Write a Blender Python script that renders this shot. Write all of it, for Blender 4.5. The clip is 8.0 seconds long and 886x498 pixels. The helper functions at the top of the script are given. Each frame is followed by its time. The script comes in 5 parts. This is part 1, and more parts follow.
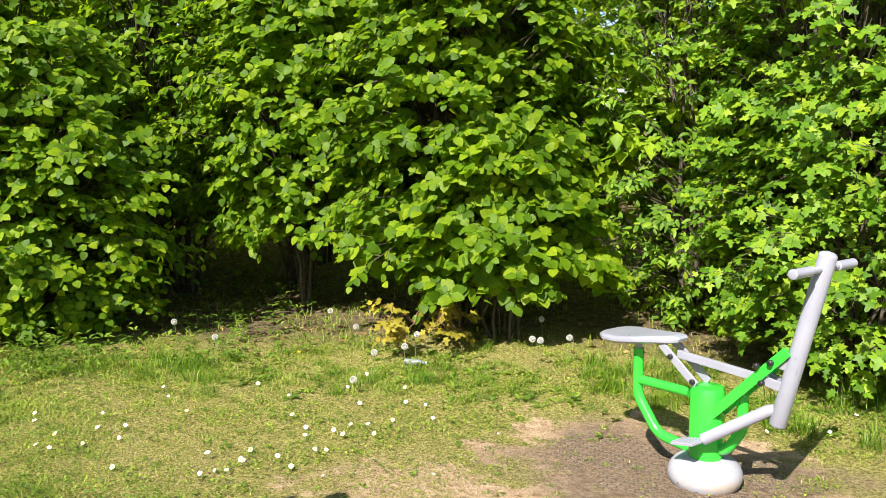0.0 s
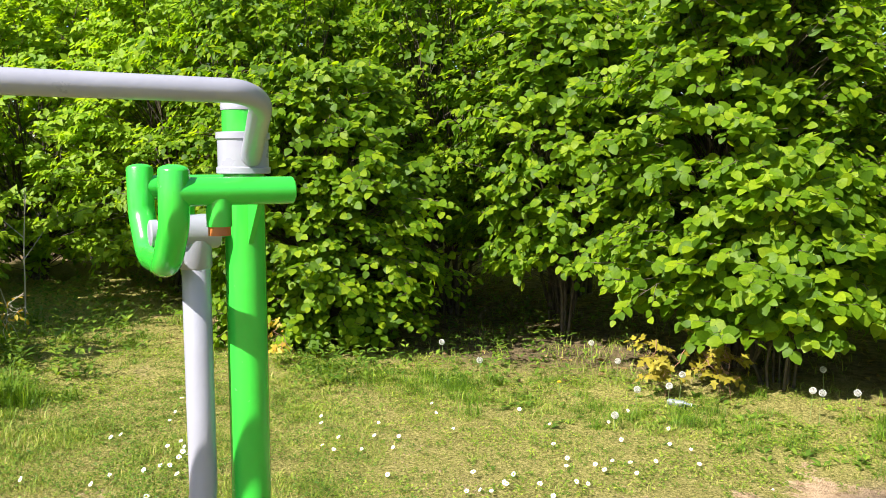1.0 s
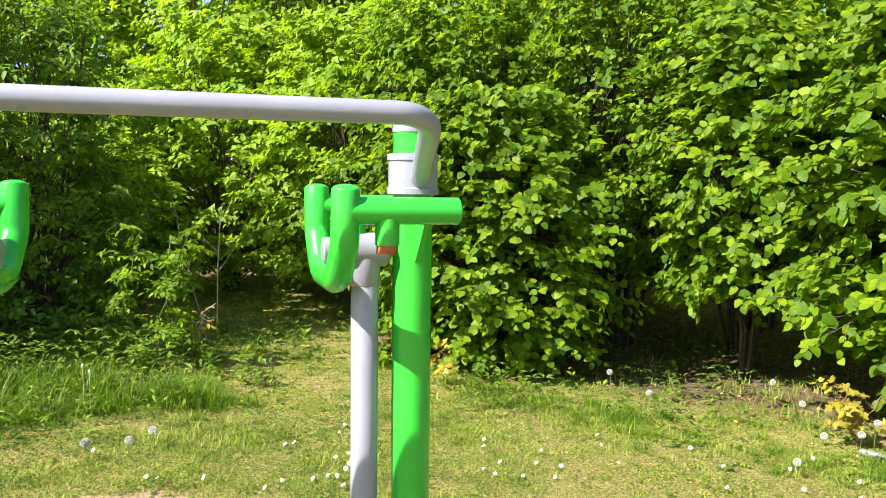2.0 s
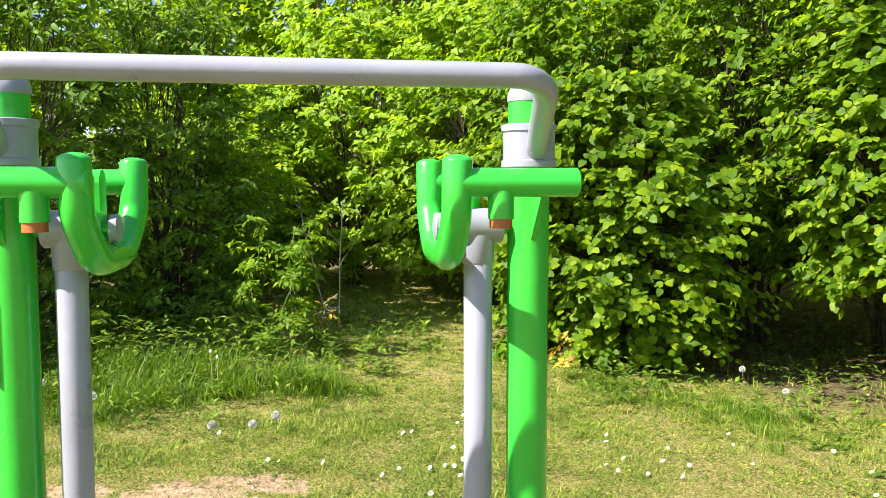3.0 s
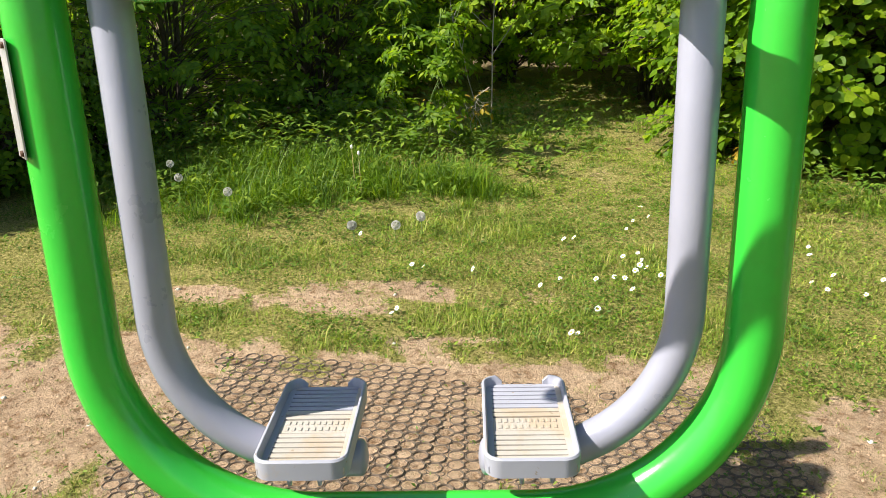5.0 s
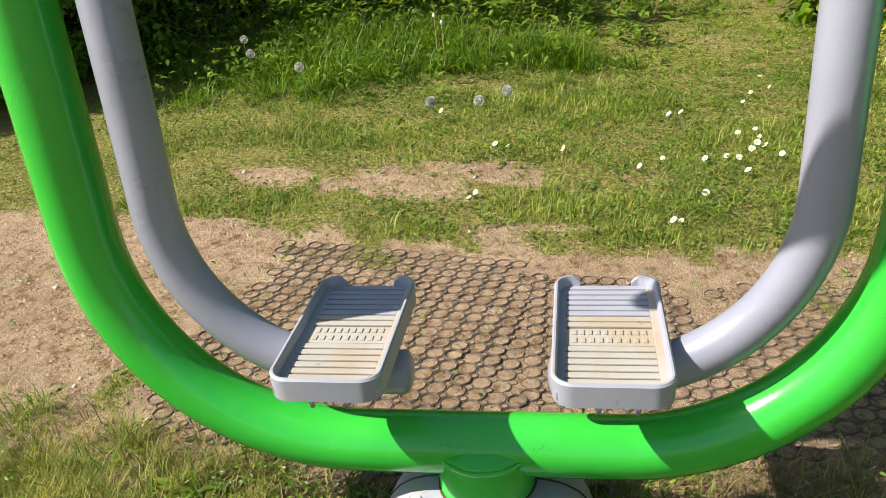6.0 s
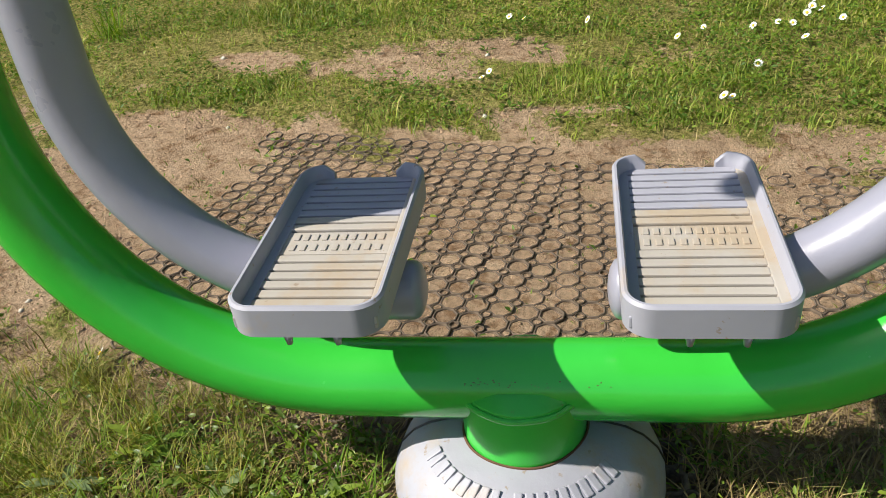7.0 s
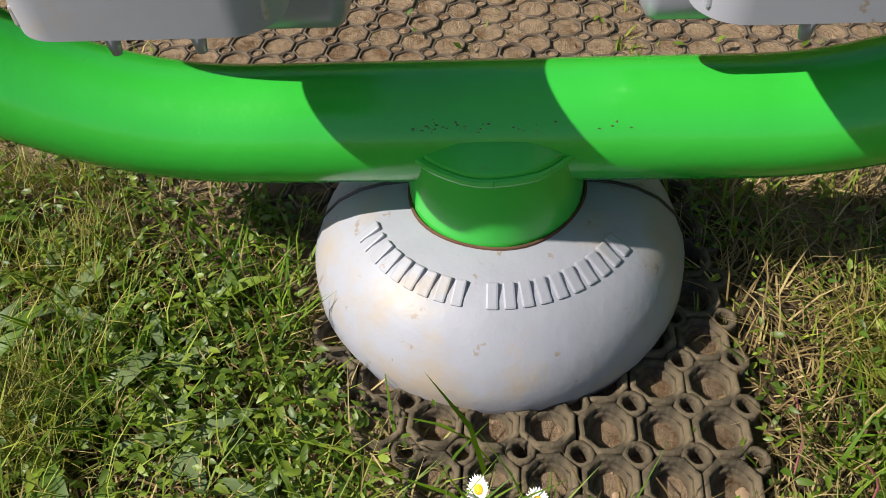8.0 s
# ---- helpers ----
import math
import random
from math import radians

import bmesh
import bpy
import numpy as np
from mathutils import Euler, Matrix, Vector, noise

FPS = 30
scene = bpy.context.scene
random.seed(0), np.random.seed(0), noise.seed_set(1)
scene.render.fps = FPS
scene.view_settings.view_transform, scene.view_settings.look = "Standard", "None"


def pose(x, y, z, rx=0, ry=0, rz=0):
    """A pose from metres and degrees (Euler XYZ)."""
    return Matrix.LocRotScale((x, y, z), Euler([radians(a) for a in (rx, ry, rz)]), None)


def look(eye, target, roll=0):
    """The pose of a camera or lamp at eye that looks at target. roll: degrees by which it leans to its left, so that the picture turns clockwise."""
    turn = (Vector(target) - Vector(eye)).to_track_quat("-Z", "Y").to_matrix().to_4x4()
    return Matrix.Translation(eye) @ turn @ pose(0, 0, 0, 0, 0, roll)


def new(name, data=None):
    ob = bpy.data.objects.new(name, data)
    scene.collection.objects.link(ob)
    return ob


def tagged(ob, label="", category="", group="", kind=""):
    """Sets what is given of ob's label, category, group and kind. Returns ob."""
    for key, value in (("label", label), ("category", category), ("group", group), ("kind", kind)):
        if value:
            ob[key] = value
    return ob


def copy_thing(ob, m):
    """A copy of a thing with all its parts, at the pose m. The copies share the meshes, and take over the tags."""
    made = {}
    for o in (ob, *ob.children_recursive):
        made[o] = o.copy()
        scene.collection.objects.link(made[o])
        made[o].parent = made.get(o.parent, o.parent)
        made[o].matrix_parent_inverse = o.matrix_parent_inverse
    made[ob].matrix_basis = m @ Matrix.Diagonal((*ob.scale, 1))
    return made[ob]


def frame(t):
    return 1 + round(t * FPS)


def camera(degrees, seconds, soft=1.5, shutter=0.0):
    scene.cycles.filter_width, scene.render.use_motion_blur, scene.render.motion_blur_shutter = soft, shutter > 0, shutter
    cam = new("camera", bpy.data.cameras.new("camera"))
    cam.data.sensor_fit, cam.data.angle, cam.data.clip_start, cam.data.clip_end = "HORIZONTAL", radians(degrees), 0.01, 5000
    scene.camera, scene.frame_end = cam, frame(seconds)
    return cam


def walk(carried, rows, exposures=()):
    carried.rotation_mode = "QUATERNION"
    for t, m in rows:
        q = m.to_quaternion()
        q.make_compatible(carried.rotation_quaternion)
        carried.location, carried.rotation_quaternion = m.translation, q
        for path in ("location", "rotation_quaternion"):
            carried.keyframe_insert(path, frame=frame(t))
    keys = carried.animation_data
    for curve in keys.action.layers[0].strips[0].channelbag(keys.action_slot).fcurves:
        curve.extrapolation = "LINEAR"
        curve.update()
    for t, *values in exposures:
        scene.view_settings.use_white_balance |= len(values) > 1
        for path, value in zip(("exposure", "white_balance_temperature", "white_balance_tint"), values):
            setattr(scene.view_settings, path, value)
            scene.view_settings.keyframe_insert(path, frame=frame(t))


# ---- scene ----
cam = camera(56.5, 8.0, soft=0.55)
PATH = [
    (0, (1.956, 0.101, 1.361), (0.597, 1.54, 1.076), -0.6),
    (0.5, (1.93, 0.037, 1.369), (0.365, 1.259, 1.124), -0.3),
    (1, (1.919, 0.016, 1.374), (0.181, 0.984, 1.163), 0.0),
    (1.5, (1.913, 0.021, 1.374), (0.074, 0.784, 1.188), 0.3),
    (3, (1.822, 0.074, 1.313), (-0.149, 0.378, 1.151), -0.0),
    (3.5, (1.699, 0.077, 1.264), (-0.276, 0.259, 1.003), -1.6),
    (4, (1.528, 0.073, 1.213), (-0.421, 0.143, 0.77), -1.4),
    (4.2, (1.467, 0.077, 1.203), (-0.468, 0.101, 0.701), -1.6),
    (5.3, (1.167, 0.114, 1.098), (-0.709, -0.028, 0.417), -2.5),
    (5.5, (1.101, 0.131, 1.073), (-0.74, -0.08, 0.323), -3.4),
    (6, (0.978, 0.139, 1.02), (-0.801, -0.183, 0.163), -4.9),
    (6.5, (0.853, 0.116, 0.957), (-0.877, -0.279, 0.034), -6.4),
    (7, (0.715, 0.074, 0.864), (-0.942, -0.266, -0.202), -7.1),
    (7.5, (0.607, 0.038, 0.746), (-0.87, -0.198, -0.582), -6.3),
    (8, (0.509, 0.011, 0.638), (-0.831, -0.149, -0.838), -5.2),
]
EXPOSURES = [(0.0, 1.3), (1.5, 1.5), (3.0, 1.58), (4.2, 1.42), (5.5, 0.96), (6.5, 0.76), (7.0, 0.58), (8.0, 0.42)]
walk(cam, [(t, look(eye, target, roll)) for t, eye, target, roll in PATH], EXPOSURES)

# ---- daylight ----
SUN = Vector((0.31, -0.95, 1.0)).normalized()
world = bpy.data.worlds.new("world")
scene.world = world
world.use_nodes = True
wn = world.node_tree
sky = wn.nodes.new("ShaderNodeTexSky")
sky.sky_type, sky.sun_disc = "NISHITA", False
sky.sun_elevation, sky.sun_rotation = math.asin(SUN.z), math.atan2(SUN.x, SUN.y)
wn.nodes["Background"].inputs["Strength"].default_value = 0.078
wn.links.new(sky.outputs["Color"], wn.nodes["Background"].inputs["Color"])
sun = new("sun", bpy.data.lights.new("sun", "SUN"))
sun.data.energy, sun.data.angle, sun.data.color = 5.0, radians(0.55), (1.0, 0.95, 0.86)
sun.matrix_world = look(SUN * 30, (0, 0, 0))

# ---- materials ----
def material(name):
    m = bpy.data.materials.new(name)
    m.use_nodes = True
    t = m.node_tree
    return m, t, t.nodes["Principled BSDF"], t.nodes["Material Output"]


def node(t, kind, **inputs):
    n = t.nodes.new(kind)
    for key, value in inputs.items():
        n.inputs[key.replace("_", " ")].default_value = value
    return n


def ramp(t, source, stops):
    r = t.nodes.new("ShaderNodeValToRGB")
    e = r.color_ramp.elements
    while len(e) < len(stops):
        e.new(0.5)
    for k, (p, c) in enumerate(stops):
        e[k].position, e[k].color = p, (*c, 1)
    t.links.new(source, r.inputs["Fac"])
    return r.outputs["Color"]


def mixed(t, fac, a, b, mode="MIX"):
    m = t.nodes.new("ShaderNodeMix")
    m.data_type, m.blend_type = "RGBA", mode
    for socket, value in ((m.inputs["Factor"], fac), (m.inputs["A"], a), (m.inputs["B"], b)):
        if isinstance(value, bpy.types.NodeSocket):
            t.links.new(value, socket)
        elif isinstance(value, tuple):
            socket.default_value = (*value, 1)
        else:
            socket.default_value = value
    return m.outputs["Result"]


def noise_tex(t, scale, detail=4, rough=0.6, where="Object"):
    c = t.nodes.new("ShaderNodeTexCoord")
    n = node(t, "ShaderNodeTexNoise", Scale=scale, Detail=detail, Roughness=rough)
    t.links.new(c.outputs[where], n.inputs["Vector"])
    return n.outputs["Fac"]


def bump(t, bsdf, height, strength, distance):
    b = node(t, "ShaderNodeBump", Strength=strength, Distance=distance)
    t.links.new(height, b.inputs["Height"])
    t.links.new(b.outputs["Normal"], bsdf.inputs["Normal"])


def leaf_material(name, stops, through_light=0.4, rough=0.5, spec=0.22):
    m, t, b, out = material(name)
    g = t.nodes.new("ShaderNodeNewGeometry")
    tone = ramp(t, g.outputs["Random Per Island"], stops)
    grain = ramp(t, noise_tex(t, 60, 3), [(0.3, (0.8, 0.82, 0.8)), (0.75, (1.12, 1.1, 1.0))])
    patch = ramp(t, noise_tex(t, 4.5, 4), [(0.32, (0.72, 0.76, 0.7)), (0.68, (1.2, 1.14, 1.1))])
    colour = mixed(t, 1.0, mixed(t, 1.0, tone, grain, "MULTIPLY"), patch, "MULTIPLY")
    t.links.new(colour, b.inputs["Base Color"])
    b.inputs["Roughness"].default_value = rough
    b.inputs["Specular IOR Level"].default_value = spec
    tr = t.nodes.new("ShaderNodeBsdfTranslucent")
    t.links.new(mixed(t, 1.0, colour, (1.42, 1.35, 0.35), "MULTIPLY"), tr.inputs["Color"])
    mx = t.nodes.new("ShaderNodeMixShader")
    mx.inputs["Fac"].default_value = through_light
    t.links.new(b.outputs["BSDF"], mx.inputs[1])
    t.links.new(tr.outputs["BSDF"], mx.inputs[2])
    t.links.new(mx.outputs["Shader"], out.inputs["Surface"])
    return m


def paint(name, colour, worn, rough, dirt=0.5):
    m, t, b, out = material(name)
    big = ramp(t, noise_tex(t, 3.5, 5), [(0.35, tuple(c * 0.9 for c in colour)), (0.7, tuple(min(1, c * 1.05) for c in colour))])
    specks = ramp(t, noise_tex(t, 38, 6, 0.75), [(0.66, (0, 0, 0)), (0.76, (1, 1, 1))])
    f = t.nodes.new("ShaderNodeMath")
    f.operation = "MULTIPLY"
    t.links.new(specks, f.inputs[0])
    f.inputs[1].default_value = dirt
    t.links.new(mixed(t, f.outputs[0], big, worn), b.inputs["Base Color"])
    r = ramp(t, noise_tex(t, 14, 4), [(0.3, (rough * 0.8,) * 3), (0.8, (rough * 1.3,) * 3)])
    t.links.new(r, b.inputs["Roughness"])
    b.inputs["Coat Weight"].default_value = 0.35
    b.inputs["Coat Roughness"].default_value = 0.14
    wave = t.nodes.new("ShaderNodeMath")
    wave.operation = "MULTIPLY_ADD"
    t.links.new(noise_tex(t, 9, 3, 0.5), wave.inputs[0])
    wave.inputs[1].default_value = 6.0
    t.links.new(noise_tex(t, 90, 3), wave.inputs[2])
    bump(t, b, wave.outputs[0], 0.14, 0.002)
    return m


def plain(name, colour, rough=0.6, metal=0.0, vary=0.25, scale=30, relief=0.2):
    m, t, b, out = material(name)
    c = ramp(t, noise_tex(t, scale, 5), [(0.3, tuple(v * (1 - vary) for v in colour)), (0.72, tuple(min(1, v * (1 + vary)) for v in colour))])
    t.links.new(c, b.inputs["Base Color"])
    b.inputs["Roughness"].default_value, b.inputs["Metallic"].default_value = rough, metal
    bump(t, b, noise_tex(t, scale * 3, 4), relief, 0.004)
    return m


GREEN = paint("green_paint", (0.034, 0.45, 0.042), (0.09, 0.15, 0.05), 0.23, 0.55)
GREY = paint("grey_paint", (0.285, 0.285, 0.345), (0.24, 0.2, 0.16), 0.33, 0.35)
def scuffed(name, colour, stained=0.53, chipped=0.67, relief=0.22):
    """Old thick paint with tan stains in patches, small chips and a lumpy coat."""
    m, t, b, out = material(name)
    big = ramp(t, noise_tex(t, 5, 5), [(0.35, tuple(c * 0.88 for c in colour)), (0.7, tuple(c * 1.05 for c in colour))])
    stain = ramp(t, noise_tex(t, 8, 7, 0.68), [(stained, (0, 0, 0)), (stained + 0.13, (0.7, 0.7, 0.7))])
    chip = ramp(t, noise_tex(t, 55, 5, 0.7), [(chipped, (0, 0, 0)), (chipped + 0.03, (0.8, 0.8, 0.8))])
    c = mixed(t, chip, mixed(t, stain, big, (0.38, 0.29, 0.19)), (0.26, 0.2, 0.14))
    t.links.new(c, b.inputs["Base Color"])
    b.inputs["Roughness"].default_value = 0.5
    bump(t, b, noise_tex(t, 22, 6, 0.6), relief, 0.005)
    return m


DOME = scuffed("scuffed_dome_paint", (0.335, 0.335, 0.38), chipped=0.64, relief=0.3)
TREAD = scuffed("worn_tread", (0.41, 0.375, 0.33), 0.45, 0.64, 0.12)
TRAY = scuffed("worn_tray_paint", (0.33, 0.33, 0.38), 0.55, 0.64, 0.08)
DIRT = plain("groove_dirt", (0.11, 0.075, 0.05), 0.9, vary=0.4, scale=60)
RUSTY_GREEN = paint("rust_flecked_green", (0.034, 0.46, 0.042), (0.15, 0.075, 0.025), 0.35, 0.9)
BUSH = plain("orange_brown_rubber", (0.36, 0.11, 0.025), 0.5)
BLACK = plain("black_plastic", (0.015, 0.015, 0.016), 0.35)
RUBBER = plain("dusty_rubber", (0.11, 0.08, 0.054), 0.9, vary=0.6, scale=45, relief=0.5)
DARK_RUBBER = plain("black_brown_rubber", (0.1, 0.074, 0.043), 0.85, vary=0.8, scale=38, relief=0.9)
CRUMB = plain("earth_crumb", (0.3, 0.2, 0.12), 0.95, vary=0.4, scale=40)
STEEL = plain("worn_steel_plate", (0.5, 0.48, 0.48), 0.4, 0.4)
RUST = plain("rusty_rivet", (0.10, 0.045, 0.02), 0.7)
BARK = plain("bark", (0.075, 0.058, 0.04), 0.9, vary=0.45, scale=18, relief=0.7)
PALE_BARK = plain("pale_dead_wood", (0.42, 0.36, 0.28), 0.9, vary=0.3, scale=20)
HAZEL = leaf_material("hazel_leaf", [(0.0, (0.08, 0.17, 0.009)), (0.5, (0.145, 0.27, 0.011)), (1.0, (0.3, 0.415, 0.018))], 0.6)
MAPLE = leaf_material("maple_leaf", [(0.0, (0.07, 0.165, 0.011)), (0.6, (0.148, 0.28, 0.016)), (1.0, (0.28, 0.39, 0.025))], 0.42)
DOGWOOD = leaf_material("dogwood_leaf", [(0.0, (0.1, 0.21, 0.02)), (0.6, (0.17, 0.31, 0.026)), (1.0, (0.29, 0.43, 0.034))], 0.5)
# paler leaf for far trees, with their sunlit brightness put into the colour
DISTANT_LIT = leaf_material("distant_lit_leaf", [(0.0, (0.15, 0.29, 0.014)), (1.0, (0.34, 0.48, 0.03))], 0.55)
YELLOW_LEAF = leaf_material("yellow_leaf", [(0.0, (0.21, 0.17, 0.02)), (1.0, (0.33, 0.285, 0.035))], 0.35)
RUSSET_LEAF = leaf_material("russet_leaf", [(0.0, (0.36, 0.22, 0.03)), (1.0, (0.46, 0.36, 0.05))], 0.35)
GRASS = leaf_material("grass_blade", [(0.0, (0.11, 0.17, 0.022)), (0.45, (0.2, 0.28, 0.035)), (0.8, (0.29, 0.34, 0.055)), (0.9, (0.36, 0.33, 0.11)), (1.0, (0.44, 0.36, 0.17))], 0.2, 0.55)
LUSH = leaf_material("lush_grass_blade", [(0.0, (0.055, 0.13, 0.011)), (0.6, (0.132, 0.245, 0.018)), (1.0, (0.25, 0.35, 0.04))], 0.4, 0.45)
BASE_WEED = leaf_material("shaded_weed_leaf", [(0.0, (0.06, 0.11, 0.017)), (0.6, (0.125, 0.195, 0.026)), (1.0, (0.25, 0.33, 0.045))], 0.3, 0.42, 0.35)
DRY = leaf_material("dry_stalk", [(0.0, (0.42, 0.33, 0.17)), (1.0, (0.55, 0.45, 0.25))], 0.2, 0.7)
THATCH = leaf_material("dead_grass", [(0.0, (0.16, 0.11, 0.055)), (0.6, (0.3, 0.22, 0.1)), (1.0, (0.48, 0.38, 0.2))], 0.15, 0.7)
WEED = leaf_material("weed_leaf", [(0.0, (0.065, 0.135, 0.018)), (0.7, (0.14, 0.235, 0.03)), (1.0, (0.25, 0.34, 0.05))], 0.35, 0.45)
LAWN_LEAF = leaf_material("lawn_leaf", [(0.0, (0.13, 0.21, 0.025)), (0.6, (0.23, 0.32, 0.04)), (1.0, (0.36, 0.42, 0.07))], 0.35, 0.5)
HAIR = leaf_material("hair_grass_blade", [(0.0, (0.13, 0.15, 0.025)), (0.6, (0.27, 0.27, 0.05)), (1.0, (0.45, 0.39, 0.13))], 0.3, 0.5)
LITTER = leaf_material("dead_leaf", [(0.0, (0.10, 0.06, 0.03)), (0.7, (0.24, 0.15, 0.07)), (1.0, (0.42, 0.29, 0.15))], 0.1, 0.8)
PETAL = plain("white_petal", (0.82, 0.82, 0.8), 0.6, vary=0.05)
DISC = plain("yellow_flower", (0.8, 0.52, 0.02), 0.6, vary=0.15, scale=200)
STALK = plain("green_stalk", (0.14, 0.2, 0.05), 0.6)
RED_STALK = plain("reddish_stalk", (0.28, 0.14, 0.08), 0.6)
PURPLE_STALK = plain("purple_stalk", (0.24, 0.07, 0.08), 0.55)
CLOCK = plain("seed_down", (0.62, 0.6, 0.55), 0.9, vary=0.15)
PLASTIC = plain("clear_litter_plastic", (0.17, 0.19, 0.19), 0.2)
STONE = plain("pale_stone", (0.55, 0.5, 0.42), 0.9)


def ground_material():
    m, t, b, out = material("lawn_ground")
    a = t.nodes.new("ShaderNodeAttribute")
    a.attribute_name = "soil"
    earth = ramp(t, noise_tex(t, 9, 8, 0.7), [(0.3, (0.4, 0.272, 0.172)), (0.5, (0.545, 0.383, 0.25)), (0.75, (0.65, 0.478, 0.328))])
    damp = ramp(t, noise_tex(t, 26, 8, 0.75), [(0.36, (1.18, 1.17, 1.14)), (0.52, (1, 1, 1)), (0.6, (0.66, 0.58, 0.5)), (0.68, (0.4, 0.32, 0.25))])
    earth = mixed(t, 1.0, earth, damp, "MULTIPLY")
    crack = t.nodes.new("ShaderNodeTexVoronoi")
    crack.feature = "DISTANCE_TO_EDGE"
    crack.inputs["Scale"].default_value = 19
    where = t.nodes.new("ShaderNodeTexCoord")
    bent = node(t, "ShaderNodeTexNoise", Scale=7.0, Detail=4.0)
    t.links.new(where.outputs["Object"], bent.inputs["Vector"])
    t.links.new(mixed(t, 0.12, where.outputs["Object"], bent.outputs["Color"], "ADD"), crack.inputs["Vector"])
    gap = ramp(t, crack.outputs["Distance"], [(0.0, (0.42, 0.35, 0.3)), (0.03, (1, 1, 1))])
    some = ramp(t, noise_tex(t, 4.2, 5, 0.7), [(0.5, (0, 0, 0)), (0.62, (1, 1, 1))])
    earth = mixed(t, some, earth, mixed(t, 1.0, earth, gap, "MULTIPLY"))
    # moss and thatch tones; the darkest stop paints the shadows between blades
    moss = ramp(t, noise_tex(t, 60, 8, 0.8), [(0.36, (0.06, 0.058, 0.018)), (0.5, (0.29, 0.265, 0.075)), (0.64, (0.58, 0.475, 0.2))])
    # woodland floor: brown litter earth, made darker to stand in for hedge shade
    litter_shade = ramp(t, noise_tex(t, 14, 6, 0.7), [(0.35, (0.07, 0.055, 0.03)), (0.65, (0.24, 0.175, 0.1))])
    broken = t.nodes.new("ShaderNodeMath")
    broken.operation = "MULTIPLY_ADD"
    t.links.new(noise_tex(t, 42, 6, 0.75), broken.inputs[0])
    broken.inputs[1].default_value = 1.5
    t.links.new(a.outputs["Fac"], broken.inputs[2])
    shift = t.nodes.new("ShaderNodeMath")
    shift.operation = "MULTIPLY_ADD"
    t.links.new(broken.outputs[0], shift.inputs[0])
    shift.inputs[1].default_value, shift.inputs[2].default_value = 1.0, -0.75
    soil = ramp(t, shift.outputs[0], [(0.42, (0, 0, 0)), (0.58, (1, 1, 1))])
    t.links.new(mixed(t, soil, moss, earth), b.inputs["Base Color"])
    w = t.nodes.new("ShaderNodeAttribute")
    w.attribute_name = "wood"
    tr = t.nodes.new("ShaderNodeAttribute")
    tr.attribute_name = "trodden"
    hu = t.nodes.new("ShaderNodeAttribute")
    hu.attribute_name = "humus"
    humus = ramp(t, noise_tex(t, 36, 7, 0.75), [(0.32, (0.045, 0.032, 0.02)), (0.52, (0.11, 0.08, 0.05)), (0.72, (0.24, 0.18, 0.1))])
    mud = ramp(t, noise_tex(t, 30, 7, 0.75), [(0.32, (0.13, 0.09, 0.06)), (0.5, (0.27, 0.19, 0.13)), (0.7, (0.42, 0.31, 0.21))])
    c = mixed(t, tr.outputs["Fac"], b.inputs["Base Color"].links[0].from_socket, mud)
    c = mixed(t, hu.outputs["Fac"], c, humus)
    c = mixed(t, w.outputs["Fac"], c, litter_shade)
    fine = ramp(t, noise_tex(t, 130, 5, 0.8), [(0.34, (0.68, 0.66, 0.63)), (0.48, (1.0, 1.0, 1.0)), (0.68, (1.22, 1.2, 1.16))])
    t.links.new(mixed(t, 1.0, c, fine, "MULTIPLY"), b.inputs["Base Color"])
    b.inputs["Roughness"].default_value = 0.95
    b.inputs["Specular IOR Level"].default_value = 0.1
    bump(t, b, noise_tex(t, 80, 8, 0.8), 1.0, 0.025)
    return m


LAWN = ground_material()

# ---- mesh helpers ----
def part(name, bm, mat, parent=None, label=""):
    me = bpy.data.meshes.new(name)
    bm.normal_update()
    for e in bm.edges:
        if len(e.link_faces) == 2 and e.calc_face_angle(0) > 0.62:
            e.smooth = False
    bm.to_mesh(me)
    bm.free()
    me.materials.append(mat)
    ob = new(name, me)
    ob.parent = parent
    return tagged(ob, label) if label else ob


def raw_mesh(name, verts, faces, mat, smooth=False):
    """A mesh of equal-sided faces from arrays of corners and of corner numbers."""
    me = bpy.data.meshes.new(name)
    verts, faces = np.asarray(verts, dtype=np.float32), np.asarray(faces, dtype=np.int32)
    n, k = faces.shape
    me.vertices.add(len(verts))
    me.vertices.foreach_set("co", verts.ravel())
    me.loops.add(n * k)
    me.loops.foreach_set("vertex_index", faces.ravel())
    me.polygons.add(n)
    me.polygons.foreach_set("loop_start", np.arange(0, n * k, k, dtype=np.int32))
    if smooth:
        me.polygons.foreach_set("use_smooth", np.ones(n, dtype=bool))
    me.update(calc_edges=True)
    me.materials.append(mat)
    return me


def fillet(points, radius, n=10):
    """A polyline with its inner corners rounded to that radius."""
    points = [Vector(p) for p in points]
    out = [points[0]]
    for a, b, c in zip(points, points[1:], points[2:]):
        u, v = (a - b).normalized(), (c - b).normalized()
        half = u.angle(v) / 2
        run = radius / math.tan(half)
        centre = b + (u + v).normalized() * radius / math.sin(half)
        p, q = b + u * run - centre, b + v * run - centre
        whole = p.angle(q)
        for k in range(n + 1):
            s = k / n
            out.append(centre + (p * math.sin((1 - s) * whole) + q * math.sin(s * whole)) / math.sin(whole))
    return out + [points[-1]]


